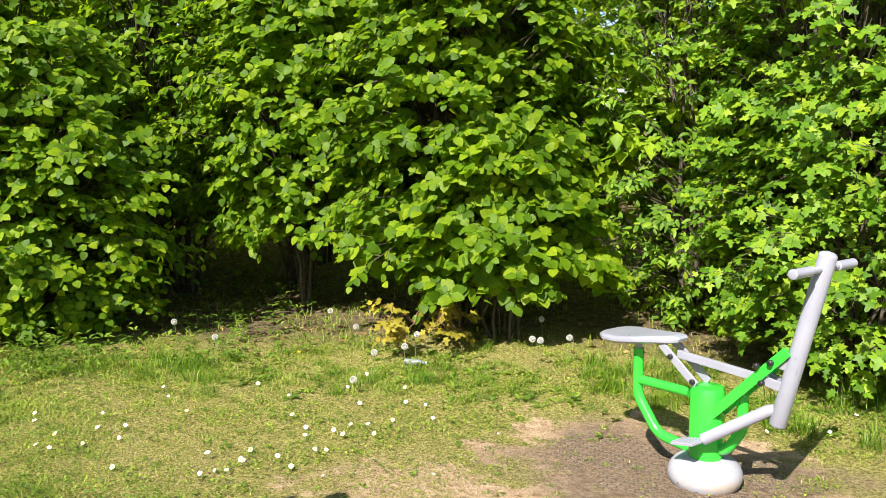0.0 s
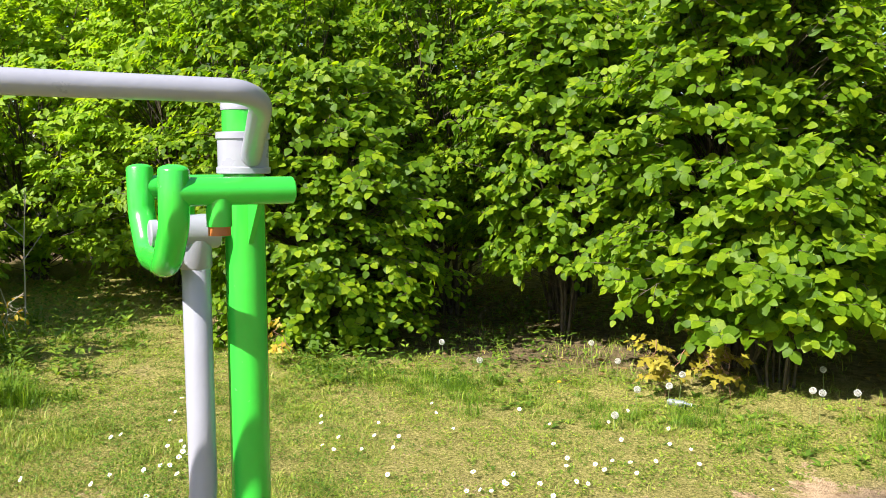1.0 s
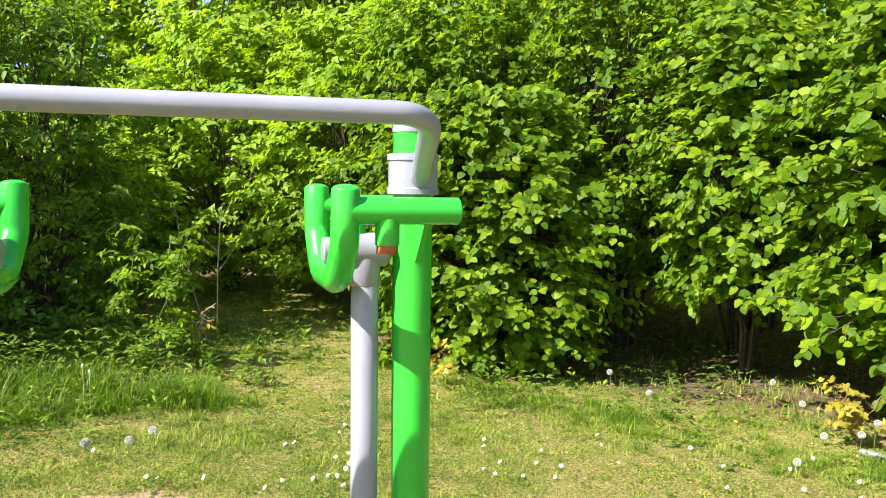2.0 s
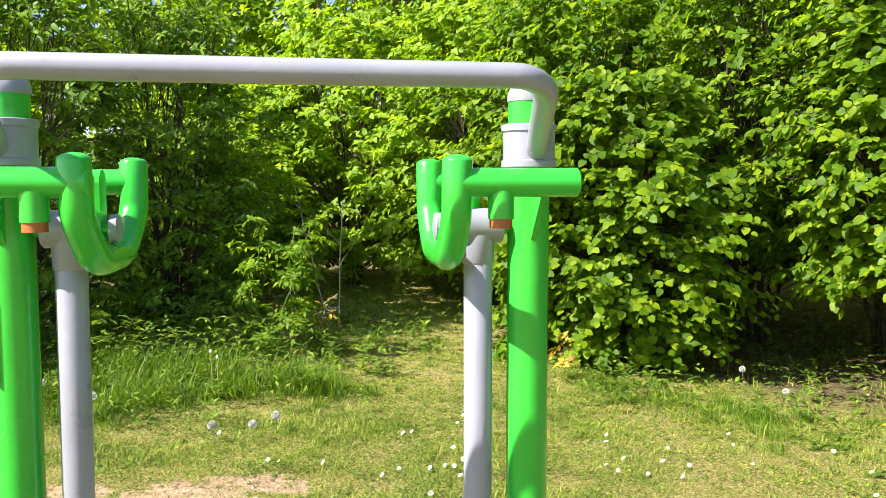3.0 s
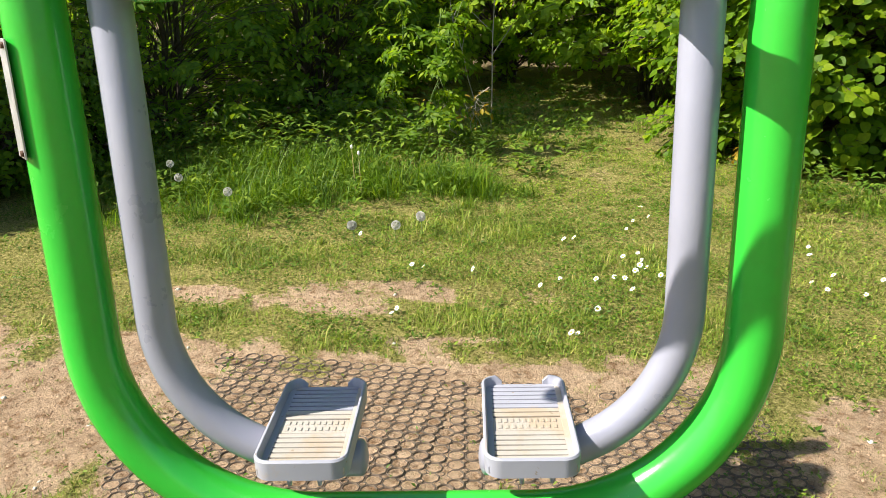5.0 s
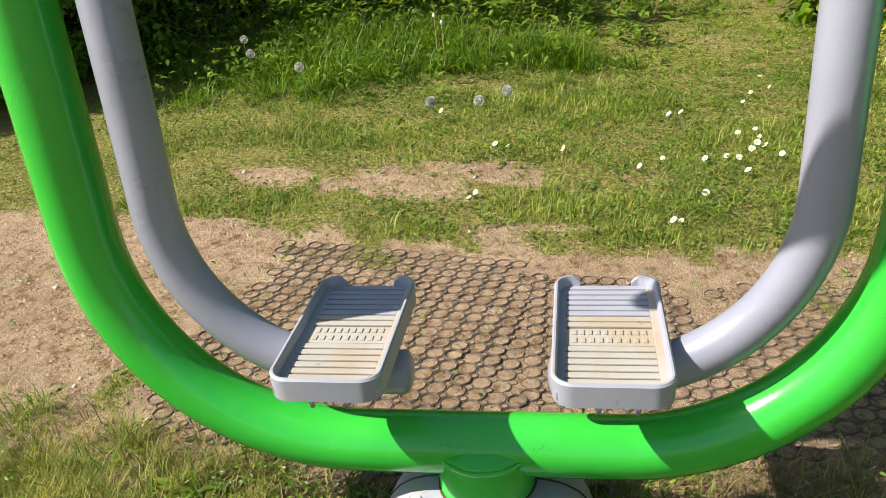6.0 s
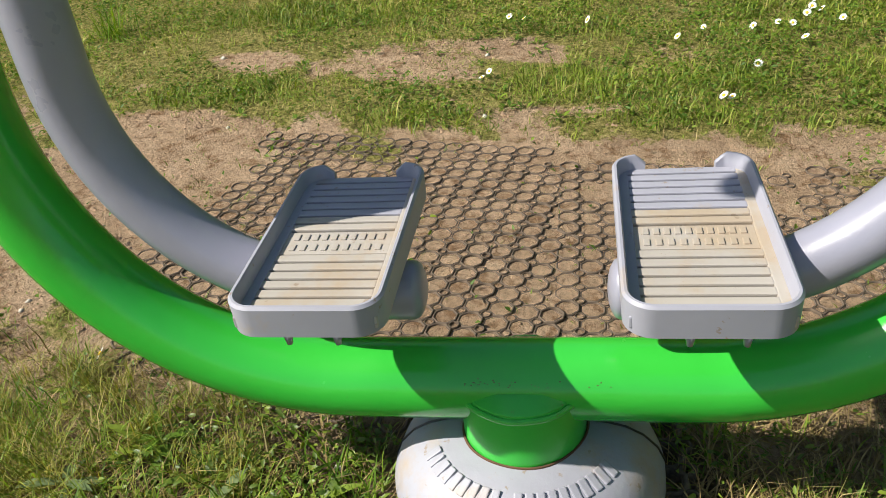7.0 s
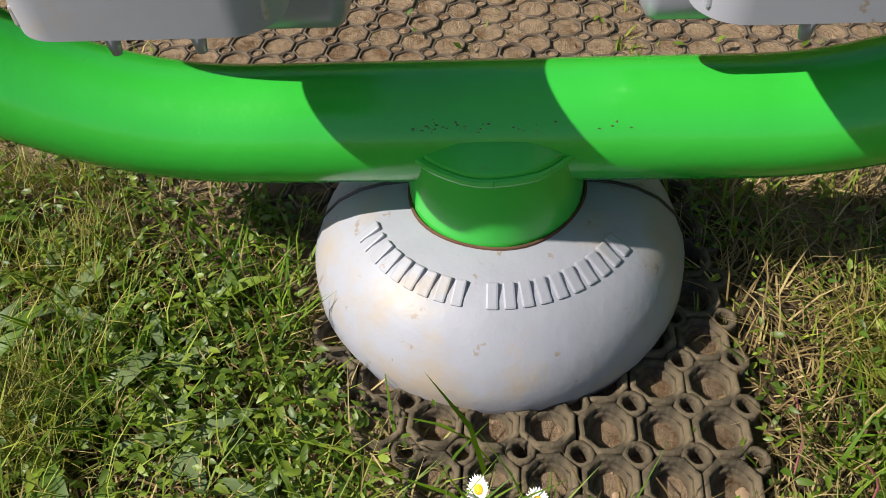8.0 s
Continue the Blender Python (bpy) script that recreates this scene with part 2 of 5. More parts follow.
def tube(bm, points, radius, sides=24, caps=True, dome=0.0):
    """A round bar along a line; radius is one number or one for each point. dome: how far its ends bulge."""
    points = [Vector(p) for p in points]
    radii = list(radius) if isinstance(radius, (list, tuple)) else [radius] * len(points)
    if dome:
        for end in (0, -1):
            way = (points[0] - points[1] if end == 0 else points[-1] - points[-2]).normalized()
            r, p = radii[end], points[end]
            extra = [(p + way * dome * math.sin(a), r * math.cos(a)) for a in (0.4, 0.8, 1.15, 1.45)]
            if end == 0:
                points, radii = [e[0] for e in reversed(extra)] + points, [e[1] for e in reversed(extra)] + radii
            else:
                points, radii = points + [e[0] for e in extra], radii + [e[1] for e in extra]
    way = (points[1] - points[0]).normalized()
    side = way.orthogonal().normalized()
    rings = []
    for k, p in enumerate(points):
        nxt = (points[min(k + 1, len(points) - 1)] - points[max(k - 1, 0)]).normalized()
        side = (way.rotation_difference(nxt) @ side).normalized()
        way = nxt
        up = way.cross(side)
        rings.append([bm.verts.new(p + (side * math.cos(a) + up * math.sin(a)) * radii[k]) for a in (2 * math.pi * j / sides for j in range(sides))])
    for r, s in zip(rings, rings[1:]):
        for j in range(sides):
            bm.faces.new((r[j], r[(j + 1) % sides], s[(j + 1) % sides], s[j])).smooth = True
    if caps:
        bm.faces.new(list(reversed(rings[0])))
        bm.faces.new(rings[-1])
    return bm


def lathe(bm, profile, sides=40, centre=(0, 0, 0)):
    """A turned body round the upright axis through centre, from (radius, height) pairs, low to high."""
    rings = [[bm.verts.new((centre[0] + r * math.cos(a), centre[1] + r * math.sin(a), centre[2] + z)) for a in (2 * math.pi * j / sides for j in range(sides))] for r, z in profile]
    for r, s in zip(rings, rings[1:]):
        for j in range(sides):
            bm.faces.new((r[j], r[(j + 1) % sides], s[(j + 1) % sides], s[j])).smooth = True
    bm.faces.new(list(reversed(rings[0])))
    bm.faces.new(rings[-1])
    return bm


def block(bm, size, m=Matrix(), edge=0.002):
    """A box with bevelled edges, size in x, y, z, set by the matrix m."""
    made = bmesh.ops.create_cube(bm, size=1.0, matrix=m @ Matrix.Diagonal((*size, 1)))
    if edge:
        edges = list({e for v in made["verts"] for e in v.link_edges})
        bmesh.ops.bevel(bm, geom=edges, offset=edge, segments=2, affect="EDGES", profile=0.6)
    return bm


def slab(bm, outline, low, high):
    """A flat plate with the given outline (x, z pairs) in the x-z plane, from y = low to y = high."""
    a = [bm.verts.new((x, low, z)) for x, z in outline]
    b = [bm.verts.new((x, high, z)) for x, z in outline]
    bm.faces.new(a)
    bm.faces.new(list(reversed(b)))
    for k in range(len(a)):
        j = (k + 1) % len(a)
        bm.faces.new((a[j], a[k], b[k], b[j]))
    bmesh.ops.recalc_face_normals(bm, faces=bm.faces)
    return bm


def empty(name, at, label, category, group="", turn=0):
    ob = new(name)
    ob.empty_display_size = 0.1
    ob.matrix_world = pose(*at, 0, 0, turn)
    return tagged(ob, label, category, group)


# ---- ground ----
def lie(x, y):
    """Height of the ground."""
    x, y = np.asarray(x, dtype=float), np.asarray(y, dtype=float)
    z = 0.03 - 0.04 * np.tanh((y - 0.1) / 0.8) - 0.072 * np.clip(y - 1, 0, 2.4)
    z = z * np.exp(-(x * x + y * y) / 400) + 0.015 * np.exp(-(x * x + y * y) / 0.6)
    return z + 0.006 * np.sin(x * 5.1 + 1.3 * np.sin(y * 3.7)) * np.sin(y * 4.3 + 0.7)


BARE = [(0.13, 0.1, 0.17, 0.22, 1.1), (0.33, 3.2, 0.88, 0.68, 1.0), (-1.52, -0.48, 0.17, 0.33, 0.7), (-1.64, -0.1, 0.13, 0.16, 0.8), (-1.62, -0.95, 0.14, 0.2, 0.8), (-0.62, -1.4, 0.75, 0.72, 1.2), (-0.58, 0.0, 0.58, 0.98, 1.3),
        (-0.82, -0.62, 0.26, 0.32, 1.3), (-0.95, 0.7, 0.16, 0.32, 0.7), (-0.45, 1.2, 0.5, 0.4, 0.9), (-1.62, 0.3, 0.12, 0.16, 0.5), (-3.55, 0.87, 0.4, 0.14, 0.35), (-1.75, 1.85, 0.3, 0.2, 0.45), (-1.2, 1.75, 0.4, 0.3, 0.4), (-0.3, 2.3, 0.6, 0.45, 0.5)]
# patches of thick grass and leaf
THICK = [(-1.14, -0.28, 0.1, 0.22), (-1.13, 0.3, 0.09, 0.22), (-1.08, 0.02, 0.07, 0.1), (-1.34, 0.03, 0.16, 0.24), (-1.33, -0.82, 0.12, 0.26), (-1.9, 0.05, 0.16, 0.3), (-1.36, 0.42, 0.14, 0.2), (-1.3, 1.0, 0.3, 0.3), (-2.1, -0.75, 0.25, 0.4), (-2.5, 0.1, 0.4, 0.5), (-2.0, 0.75, 0.3, 0.35), (-2.75, 2.35, 0.35, 0.3), (-2.2, 2.9, 0.35, 0.3), (-1.7, 3.3, 0.4, 0.25), (-2.9, 1.7, 0.5, 0.3)]


def cloud(x, y, size, seed):
    """Smooth random patches of about that size, -1 to 1."""
    grid = np.random.default_rng(seed).uniform(-1, 1, (97, 97))
    out, weight = 0.0, 1.0
    for _ in range(3):
        u, v = np.asarray(x, dtype=float) / size + 31.7, np.asarray(y, dtype=float) / size + 17.3
        i, j = np.floor(u).astype(int), np.floor(v).astype(int)
        f, g = u - i, v - j
        f, g = f * f * (3 - 2 * f), g * g * (3 - 2 * g)
        i0, i1, j0, j1 = i % 97, (i + 1) % 97, j % 97, (j + 1) % 97
        out = out + weight * ((grid[i0, j0] * (1 - f) + grid[i1, j0] * f) * (1 - g) + (grid[i0, j1] * (1 - f) + grid[i1, j1] * f) * g)
        weight, size = weight * 0.55, size * 0.45
    return np.clip(out / 1.1, -1, 1)


def thickness(x, y):
    out = np.zeros_like(x)
    for cx, cy, rx, ry in THICK:
        d = np.sqrt(((x - cx) / rx) ** 2 + ((y - cy) / ry) ** 2) + 0.35 * cloud(x, y, 0.16, 41)
        out = np.maximum(out, np.clip(2.0 - 1.7 * d, 0, 1))
    return out


def wobble(x, y, s=1.0):
    return np.sin(x * 3.1 * s + 2.0 * np.sin(y * 2.3 * s + 1)) * 0.5 + np.sin(y * 7.7 * s + 1.7 * np.sin(x * 5.9 * s)) * 0.3 + np.sin((x + y) * 17 * s + 2 * np.sin((x - y) * 13 * s)) * 0.25


def bareness(x, y):
    out = np.zeros_like(x)
    for cx, cy, rx, ry, k in BARE:
        d = np.sqrt(((x - cx) / rx) ** 2 + ((y - cy) / ry) ** 2) + 0.34 * cloud(x, y, 0.3, 42) + 0.3 * cloud(x, y, 0.07, 43)
        out = np.maximum(out, k * np.clip(2.3 - 2.0 * d, 0, 1))
    return np.clip(out - 0.7 * thickness(x, y) + 0.12 * cloud(x, y, 0.3, 44), 0, 1)


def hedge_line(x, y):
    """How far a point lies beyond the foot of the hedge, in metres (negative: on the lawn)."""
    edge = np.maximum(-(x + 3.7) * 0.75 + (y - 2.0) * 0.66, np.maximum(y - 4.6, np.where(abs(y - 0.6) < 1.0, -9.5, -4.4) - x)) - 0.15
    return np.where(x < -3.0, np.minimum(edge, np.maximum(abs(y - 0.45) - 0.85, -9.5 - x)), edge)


def build_ground():
    near = np.arange(-9, 9.01, 0.075)
    far = np.array([-2500, -600, -150, -60, -30, -20, -14, -11])
    gx = np.concatenate([far, near, -far[::-1]])
    gy = gx.copy()
    X, Y = np.meshgrid(gx, gy, indexing="ij")
    Z = np.where(np.maximum(abs(X), abs(Y)) > 10, 0, lie(X, Y))
    n = len(gx)
    idx = np.arange(n * n).reshape(n, n)
    F = np.stack([idx[:-1, :-1], idx[1:, :-1], idx[1:, 1:], idx[:-1, 1:]], -1).reshape(-1, 4)
    me = raw_mesh("ground", np.stack([X, Y, Z], -1).reshape(-1, 3), F, LAWN, True)
    # wood marks the floor past the hedge foot that is coloured as shaded
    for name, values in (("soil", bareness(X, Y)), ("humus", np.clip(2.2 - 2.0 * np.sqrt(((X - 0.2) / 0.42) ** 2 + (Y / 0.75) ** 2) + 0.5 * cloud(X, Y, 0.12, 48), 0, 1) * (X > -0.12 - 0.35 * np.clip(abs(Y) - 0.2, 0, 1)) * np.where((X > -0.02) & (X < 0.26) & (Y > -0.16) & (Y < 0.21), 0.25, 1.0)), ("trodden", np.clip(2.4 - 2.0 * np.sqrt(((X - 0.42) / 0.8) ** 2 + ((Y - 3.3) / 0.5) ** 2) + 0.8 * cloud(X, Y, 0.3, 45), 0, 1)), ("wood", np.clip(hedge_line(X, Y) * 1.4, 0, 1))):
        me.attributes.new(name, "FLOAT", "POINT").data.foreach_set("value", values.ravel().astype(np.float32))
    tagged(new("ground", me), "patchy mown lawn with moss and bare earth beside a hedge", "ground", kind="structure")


build_ground()

# ---- the walker: a green tube frame with two hanging foot trays ----
HALF, TUBE_R, LOW_Z = 0.551, 0.0472, 0.227
walker = empty("outdoor_walker", (0, 0, 0.06), "bright green and grey steel outdoor air walker on a domed base", "gym machine")


def wpart(name, bm, mat, parent=None, label=""):
    """A part of the walker, its mesh given in world metres."""
    ob = part(name, bm, mat, parent or walker, label)
    ob.data.transform(Matrix.Translation((0, 0, -0.06)))
    return ob


wpart("frame", tube(bmesh.new(), fillet([(0, -HALF, 1.492), (0, -HALF, LOW_Z), (0, HALF, LOW_Z), (0, HALF, 1.492)], 0.36, 22), TUBE_R, 36), GREEN, label="bright green bent tube frame")

column = wpart("column", lathe(bmesh.new(), [(0.0725, 0.1), (0.0725, 0.224), (0.0695, 0.233), (0.052, 0.242), (0.03, 0.244)], 40), RUSTY_GREEN, label="short green column with rust at the weld")
ring = [(0.0725 * math.cos(a), 0.0725 * math.sin(a), 0.2275 + 0.0006 * math.sin(a * 9)) for a in (2 * math.pi * k / 40 for k in range(41))]
wpart("weld", tube(bmesh.new(), ring, 0.0035, 8, caps=False), RUSTY_GREEN, column)

rust_rng = random.Random(4)
spots = bmesh.new()
for k in range(34):
    y, a = rust_rng.choice((rust_rng.uniform(-0.06, 0.0), rust_rng.uniform(-0.04, 0.11))), 0.56 + rust_rng.gauss(0, 0.06)
    m = Matrix.Translation((TUBE_R * math.cos(a), y, LOW_Z + TUBE_R * math.sin(a))) @ Matrix.Rotation(-a, 4, "Y")
    bmesh.ops.create_icosphere(spots, subdivisions=1, radius=1.0, matrix=m @ Matrix.Diagonal((0.0004, rust_rng.uniform(0.0003, 0.0015), rust_rng.uniform(0.0003, 0.0008), 1)))
tagged(wpart("rust_spots", spots, RUST, None, "small rust spots on the tube"), kind="stuff")
wpart("rust_line", tube(bmesh.new(), [((0.0738 + 0.0008 * math.sin(a * 5)) * math.cos(a), (0.0738 + 0.0008 * math.sin(a * 5)) * math.sin(a), 0.1585) for a in (2 * math.pi * k / 60 for k in range(61))], 0.0016, 6, caps=False), RUST, column, "line of rust at the foot of the column")

profile = [(0.148, 0.032), (0.160, 0.05), (0.166, 0.072), (0.1645, 0.093), (0.155, 0.116), (0.138, 0.1355), (0.118, 0.148), (0.098, 0.1545), (0.074, 0.158)]
dome = wpart("base_dome", lathe(bmesh.new(), profile, 56), DOME, label="scuffed pale grey domed base cover with raised marks")


def dome_mark(angle, wide):
    """A low raised bar on the dome, at an angle round it."""
    bm = bmesh.new()
    m = Matrix.Rotation(angle, 4, "Z") @ Matrix.Translation((0.114, 0, 0.1492)) @ Matrix.Rotation(radians(28), 4, "Y")
    block(bm, (0.0215, wide, 0.0045), m, 0.0016)
    return wpart("raised_mark", bm, DOME, dome)


for k in range(20):
    if k != 9:
        dome_mark(radians(-66 + k * 6.5), 0.0045 if k == 1 else 0.0095)
for sgn in (1, -1):
    wpart("seam", tube(bmesh.new(), [(-0.005, sgn * r, z + 0.0005) for r, z in profile[3:]], 0.0016, 6), BLACK, dome)

for sgn in (-1, 1):
    y = sgn * HALF
    fore, aft = (0.374, 0.34) if sgn < 0 else (0.357, 0.348)
    cap = wpart("post_cap", lathe(bmesh.new(), [(0.049, 1.492), (0.050, 1.502), (0.0475, 1.512), (0.042, 1.525), (0.031, 1.537), (0.016, 1.544), (0.004, 1.546)], 32, (0, y, 0)), GREY, label="grey domed plastic post cap")
    collar = wpart("clamp_collar", lathe(bmesh.new(), [(0.056, 1.345), (0.0622, 1.347), (0.0622, 1.360), (0.0585, 1.3625), (0.0585, 1.424), (0.0622, 1.4265), (0.0622, 1.44), (0.056, 1.442)], 36, (0, y, 0)), GREY, label="grey steel clamp collar")
    # cross tubes before and behind the post, ending in the pivot guard
    for x in (0.175, -0.175):
        bm = bmesh.new()
        tube(bm, [(x, sgn * 0.35, 1.312), (x, sgn * 0.607, 1.312)], 0.030, 24, dome=0.008)
        bar = wpart("cross_tube", bm, GREEN)
        stub = bmesh.new()
        tube(stub, [(x, sgn * 0.448, 1.296), (x, sgn * 0.448, 1.238)], 0.0268, 20)
        stop = wpart("stop_stub", stub, GREEN, bar)
        bm = bmesh.new()
        tube(bm, [(x, sgn * 0.448, 1.24), (x, sgn * 0.448, 1.219)], 0.0235, 20)
        wpart("stop_pad", bm, BUSH, bar, "orange-brown rubber stop pad")
        # gusset that ties the cross tube to the post
        g = bmesh.new()
        s = 1 if x > 0 else -1
        slab(g, [(s * 0.03, 1.342), (s * 0.172, 1.329), (s * 0.172, 1.297), (s * 0.135, 1.29), (s * 0.044, 1.182), (s * 0.03, 1.182)], y - sgn * 0.0 - 0.006, y + 0.006)
        wpart("gusset", g, GREEN, bar)
    bm = bmesh.new()
    tube(bm, fillet([(0.178, sgn * fore, 1.357), (0.168, sgn * fore, 1.243), (0.1, sgn * (0.6 * fore + 0.4 * aft), 1.154), (-0.1, sgn * (0.4 * fore + 0.6 * aft), 1.154), (-0.168, sgn * aft, 1.247), (-0.178, sgn * aft, 1.357)], 0.08, 8), 0.0315, 24, dome=0.012)
    wpart("pivot_guard", bm, GREEN, label="green U-shaped tube guard round the pivot")
    bm = bmesh.new()
    arch = [(0.028, 1.137), (0.028, 1.312)] + [(0.028 * math.cos(a), 1.312 + 0.028 * math.sin(a)) for a in (0.5, 1.0, 1.57, 2.1, 2.6)] + [(-0.028, 1.312), (-0.028, 1.137)]
    slab(bm, arch, sgn * 0.372 - 0.005, sgn * 0.372 + 0.005)
    wpart("pivot_plate", bm, GREEN)
    bm = bmesh.new()
    tube(bm, [(0, sgn * 0.345, 1.215), (0, HALF * sgn, 1.215)], 0.016, 16)
    wpart("axle", bm, GREEN)
    bm = bmesh.new()
    tube(bm, [(0, sgn * 0.352, 1.215), (0, sgn * 0.337, 1.215)], 0.030, 28, dome=0.004)
    wpart("axle_cap", bm, GREY, label="round grey axle cap")

# the hand bar bends down and back into both collars
bar = [(0.05, -HALF - 0.004, 1.384), (0.30, -0.512, 1.511), (0.30, 0.512, 1.511), (0.05, HALF + 0.004, 1.384)]
wpart("hand_bar", tube(bmesh.new(), fillet(bar, 0.085, 14), 0.024, 28), GREY, label="grey bent steel hand bar")

# swinging arms with their trays
for sgn in (-1, 1):
    hub = bmesh.new()
    tube(hub, [(0, sgn * 0.388, 1.215), (0, sgn * 0.392, 1.215), (0, sgn * 0.484, 1.215), (0, sgn * 0.488, 1.215)], [0.036, 0.040, 0.040, 0.036], 28)
    tube(hub, [(-0.001, sgn * 0.435, 1.197), (-0.003, sgn * 0.435, 1.135), (-0.003, sgn * 0.435, 1.129)], [0.0375, 0.0375, 0.034], 28)
    hub_ob = wpart("pivot_hub", hub, GREY, label="grey welded pivot hub")
    arm = wpart("swing_arm", tube(bmesh.new(), fillet([(-0.001, sgn * 0.435, 1.197), (0.0, sgn * 0.437, 0.352), (0.0, sgn * 0.108, 0.352)], 0.27, 20), 0.0325, 30, dome=0.012), GREY, label="grey bent tube arm")


def foot_tray(y):
    """A cast tray: a low wall open at the back, a ribbed floor and two drain pins."""
    cx = 0.0
    f, b, h = 0.137, -0.152, 0.0735
    wall = bmesh.new()
    way = fillet([(b + 0.004, -0.038, 0), (b, -h, 0), (f, -h, 0), (f, h, 0), (b, h, 0), (b + 0.004, 0.038, 0)], 0.026, 8)
    rows = []
    for k, p in enumerate(way):
        q = (way[min(k + 1, len(way) - 1)] - way[max(k - 1, 0)]).normalized()
        n = Vector((-q.y, q.x, 0))
        end = 0.010 if k in (0, len(way) - 1) else (0.004 if k in (1, len(way) - 2) else 0)
        ring = [(-0.002, 0.3975), (0.006, 0.3975), (0.0035, 0.43 - end), (0.002, 0.432 - end), (-0.0005, 0.432 - end), (-0.003, 0.429 - end)]
        rows.append([wall.verts.new((cx + p.x + n.x * o, y + p.y + n.y * o, z)) for o, z in ring])
    for r, s in zip(rows, rows[1:]):
        for j in range(6):
            wall.faces.new((r[j], r[(j + 1) % 6], s[(j + 1) % 6], s[j])).smooth = True
    wall.faces.new(rows[0]), wall.faces.new(list(reversed(rows[-1])))
    bmesh.ops.recalc_face_normals(wall, faces=wall.faces)
    tray = wpart("foot_tray", wall, TRAY, label="grey cast foot tray, worn and dusty")
    floor = bmesh.new()
    rim = fillet([(b + 0.08, -h, 0), (f, -h, 0), (f, h, 0), (b, h, 0), (b, -h, 0), (b + 0.08, -h, 0)], 0.026, 6)[:-1]
    rings = [[floor.verts.new((cx + p.x, y + p.y, z)) for p in rim] for z in (0.398, 0.405)]
    floor.faces.new(list(reversed(rings[0]))), floor.faces.new(rings[1])
    for k in range(len(rim)):
        floor.faces.new((rings[0][k - 1], rings[0][k], rings[1][k], rings[1][k - 1]))
    bmesh.ops.recalc_face_normals(floor, faces=floor.faces)
    wpart("tray_floor", floor, DIRT, tray, "floor caked with brown dirt")
    for side in (-1, 1):
        bm = bmesh.new()
        block(bm, (f - b - 0.012, 0.012, 0.013), Matrix.Translation((cx + (f + b) / 2, y + side * (h - 0.009), 0.4084)), 0.0018)
        wpart("edge_strip", bm, TREAD if side > 0 else TRAY, tray)
    for k in range(18):
        if k in (7, 8, 9):
            continue
        bm = bmesh.new()
        block(bm, (0.0119, 2 * h - 0.028, 0.013), Matrix.Translation((cx + f - 0.014 - k * 0.0155, y, 0.4085)), 0.0016)
        wpart("rib", bm, TREAD if k < 12 else TRAY, tray)
    bm = bmesh.new()
    block(bm, (0.0438, 2 * h - 0.028, 0.010), Matrix.Translation((cx + f - 0.014 - 8 * 0.0155, y, 0.4085)), 0.0016)
    wpart("mark_panel", bm, TREAD, tray)
    for row, count, x in ((0, 9, cx + f - 0.014 - 7.35 * 0.0155), (1, 10, cx + f - 0.014 - 8.65 * 0.0155)):
        for k in range(count):
            bm = bmesh.new()
            block(bm, (0.0115, 0.0062, 0.0022), Matrix.Translation((x, y - 0.047 + k * 0.094 / (count - 1), 0.414)), 0.0008)
            wpart("raised_mark", bm, TREAD, tray)
    for dy in (-0.018, 0.03):
        bm = bmesh.new()
        tube(bm, [(cx + f - 0.004, y + dy, 0.4015), (cx + f - 0.004, y + dy, 0.3855)], [0.0055, 0.003], 8)
        wpart("drain_pin", bm, GREY, tray)


foot_tray(-0.186)
foot_tray(0.181)

sign = bmesh.new()
block(sign, (0.05, 0.003, 0.178), Matrix.Translation((0, -HALF, 0.9905)) @ Matrix.Rotation(radians(38), 4, "Z") @ Matrix.Translation((0, -0.0505, 0)), 0.001)
sign_ob = wpart("rating_plate", sign, STEEL, label="bent pale metal rating plate with rusty rivets")
for dz in (-0.08, 0.08):
    bm = bmesh.new()
    m = Matrix.Translation((0, -HALF, 0.9905 + dz)) @ Matrix.Rotation(radians(38), 4, "Z")
    tube(bm, [m @ Vector((0.015, -0.050, 0)), m @ Vector((0.015, -0.056, 0))], 0.005, 8)
    wpart("rivet", bm, RUST, sign_ob)

# ---- the rider: seat, lever and foot bar on a second dome ----
RIDER_AT, RIDER_TURN = (0.395, 3.365), -11.0
rider = empty("outdoor_rider", (RIDER_AT[0], RIDER_AT[1], float(lie(*RIDER_AT))), "green and grey steel outdoor rider with a seat and handlebar", "gym machine", turn=RIDER_TURN)


def rpart(name, bm, mat, parent=None, label=""):
    return part(name, bm, mat, parent or rider, label)


rpart("base_dome", lathe(bmesh.new(), [(r * 0.95, (z - 0.03) * 0.98) for r, z in profile], 48, (0.04, 0, 0)), DOME, label="pale grey domed base cover")
rpart("column", lathe(bmesh.new(), [(0.073, 0.1), (0.073, 0.415), (0.066, 0.435), (0.02, 0.44)], 36, (0.04, 0, 0)), GREEN, label="thick green column")
rpart("seat_loop", tube(bmesh.new(), fillet([(-0.345, 0, 0.525), (-0.345, 0, 0.30), (-0.22, 0, 0.145), (0.0, 0, 0.13)], 0.11, 10), 0.024, 20), GREEN)
rpart("seat_stay", tube(bmesh.new(), [(-0.335, 0, 0.375), (-0.05, 0, 0.385)], 0.022, 18), GREEN)
bm = bmesh.new()
tube(bm, [(-0.345, 0, 0.52), (-0.345, 0, 0.54), (-0.345, 0, 0.545), (-0.345, 0, 0.568)], [0.017, 0.017, 0.026, 0.03], 18)
rpart("seat_stem", bm, GREY)
seat = bmesh.new()
outline = [(-0.52, 0.05), (-0.50, 0.10), (-0.46, 0.125), (-0.38, 0.125), (-0.28, 0.10), (-0.19, 0.07), (-0.12, 0.055), (-0.095, 0.03)]
outline = outline + [(x, -y) for x, y in reversed(outline)]
rows = []
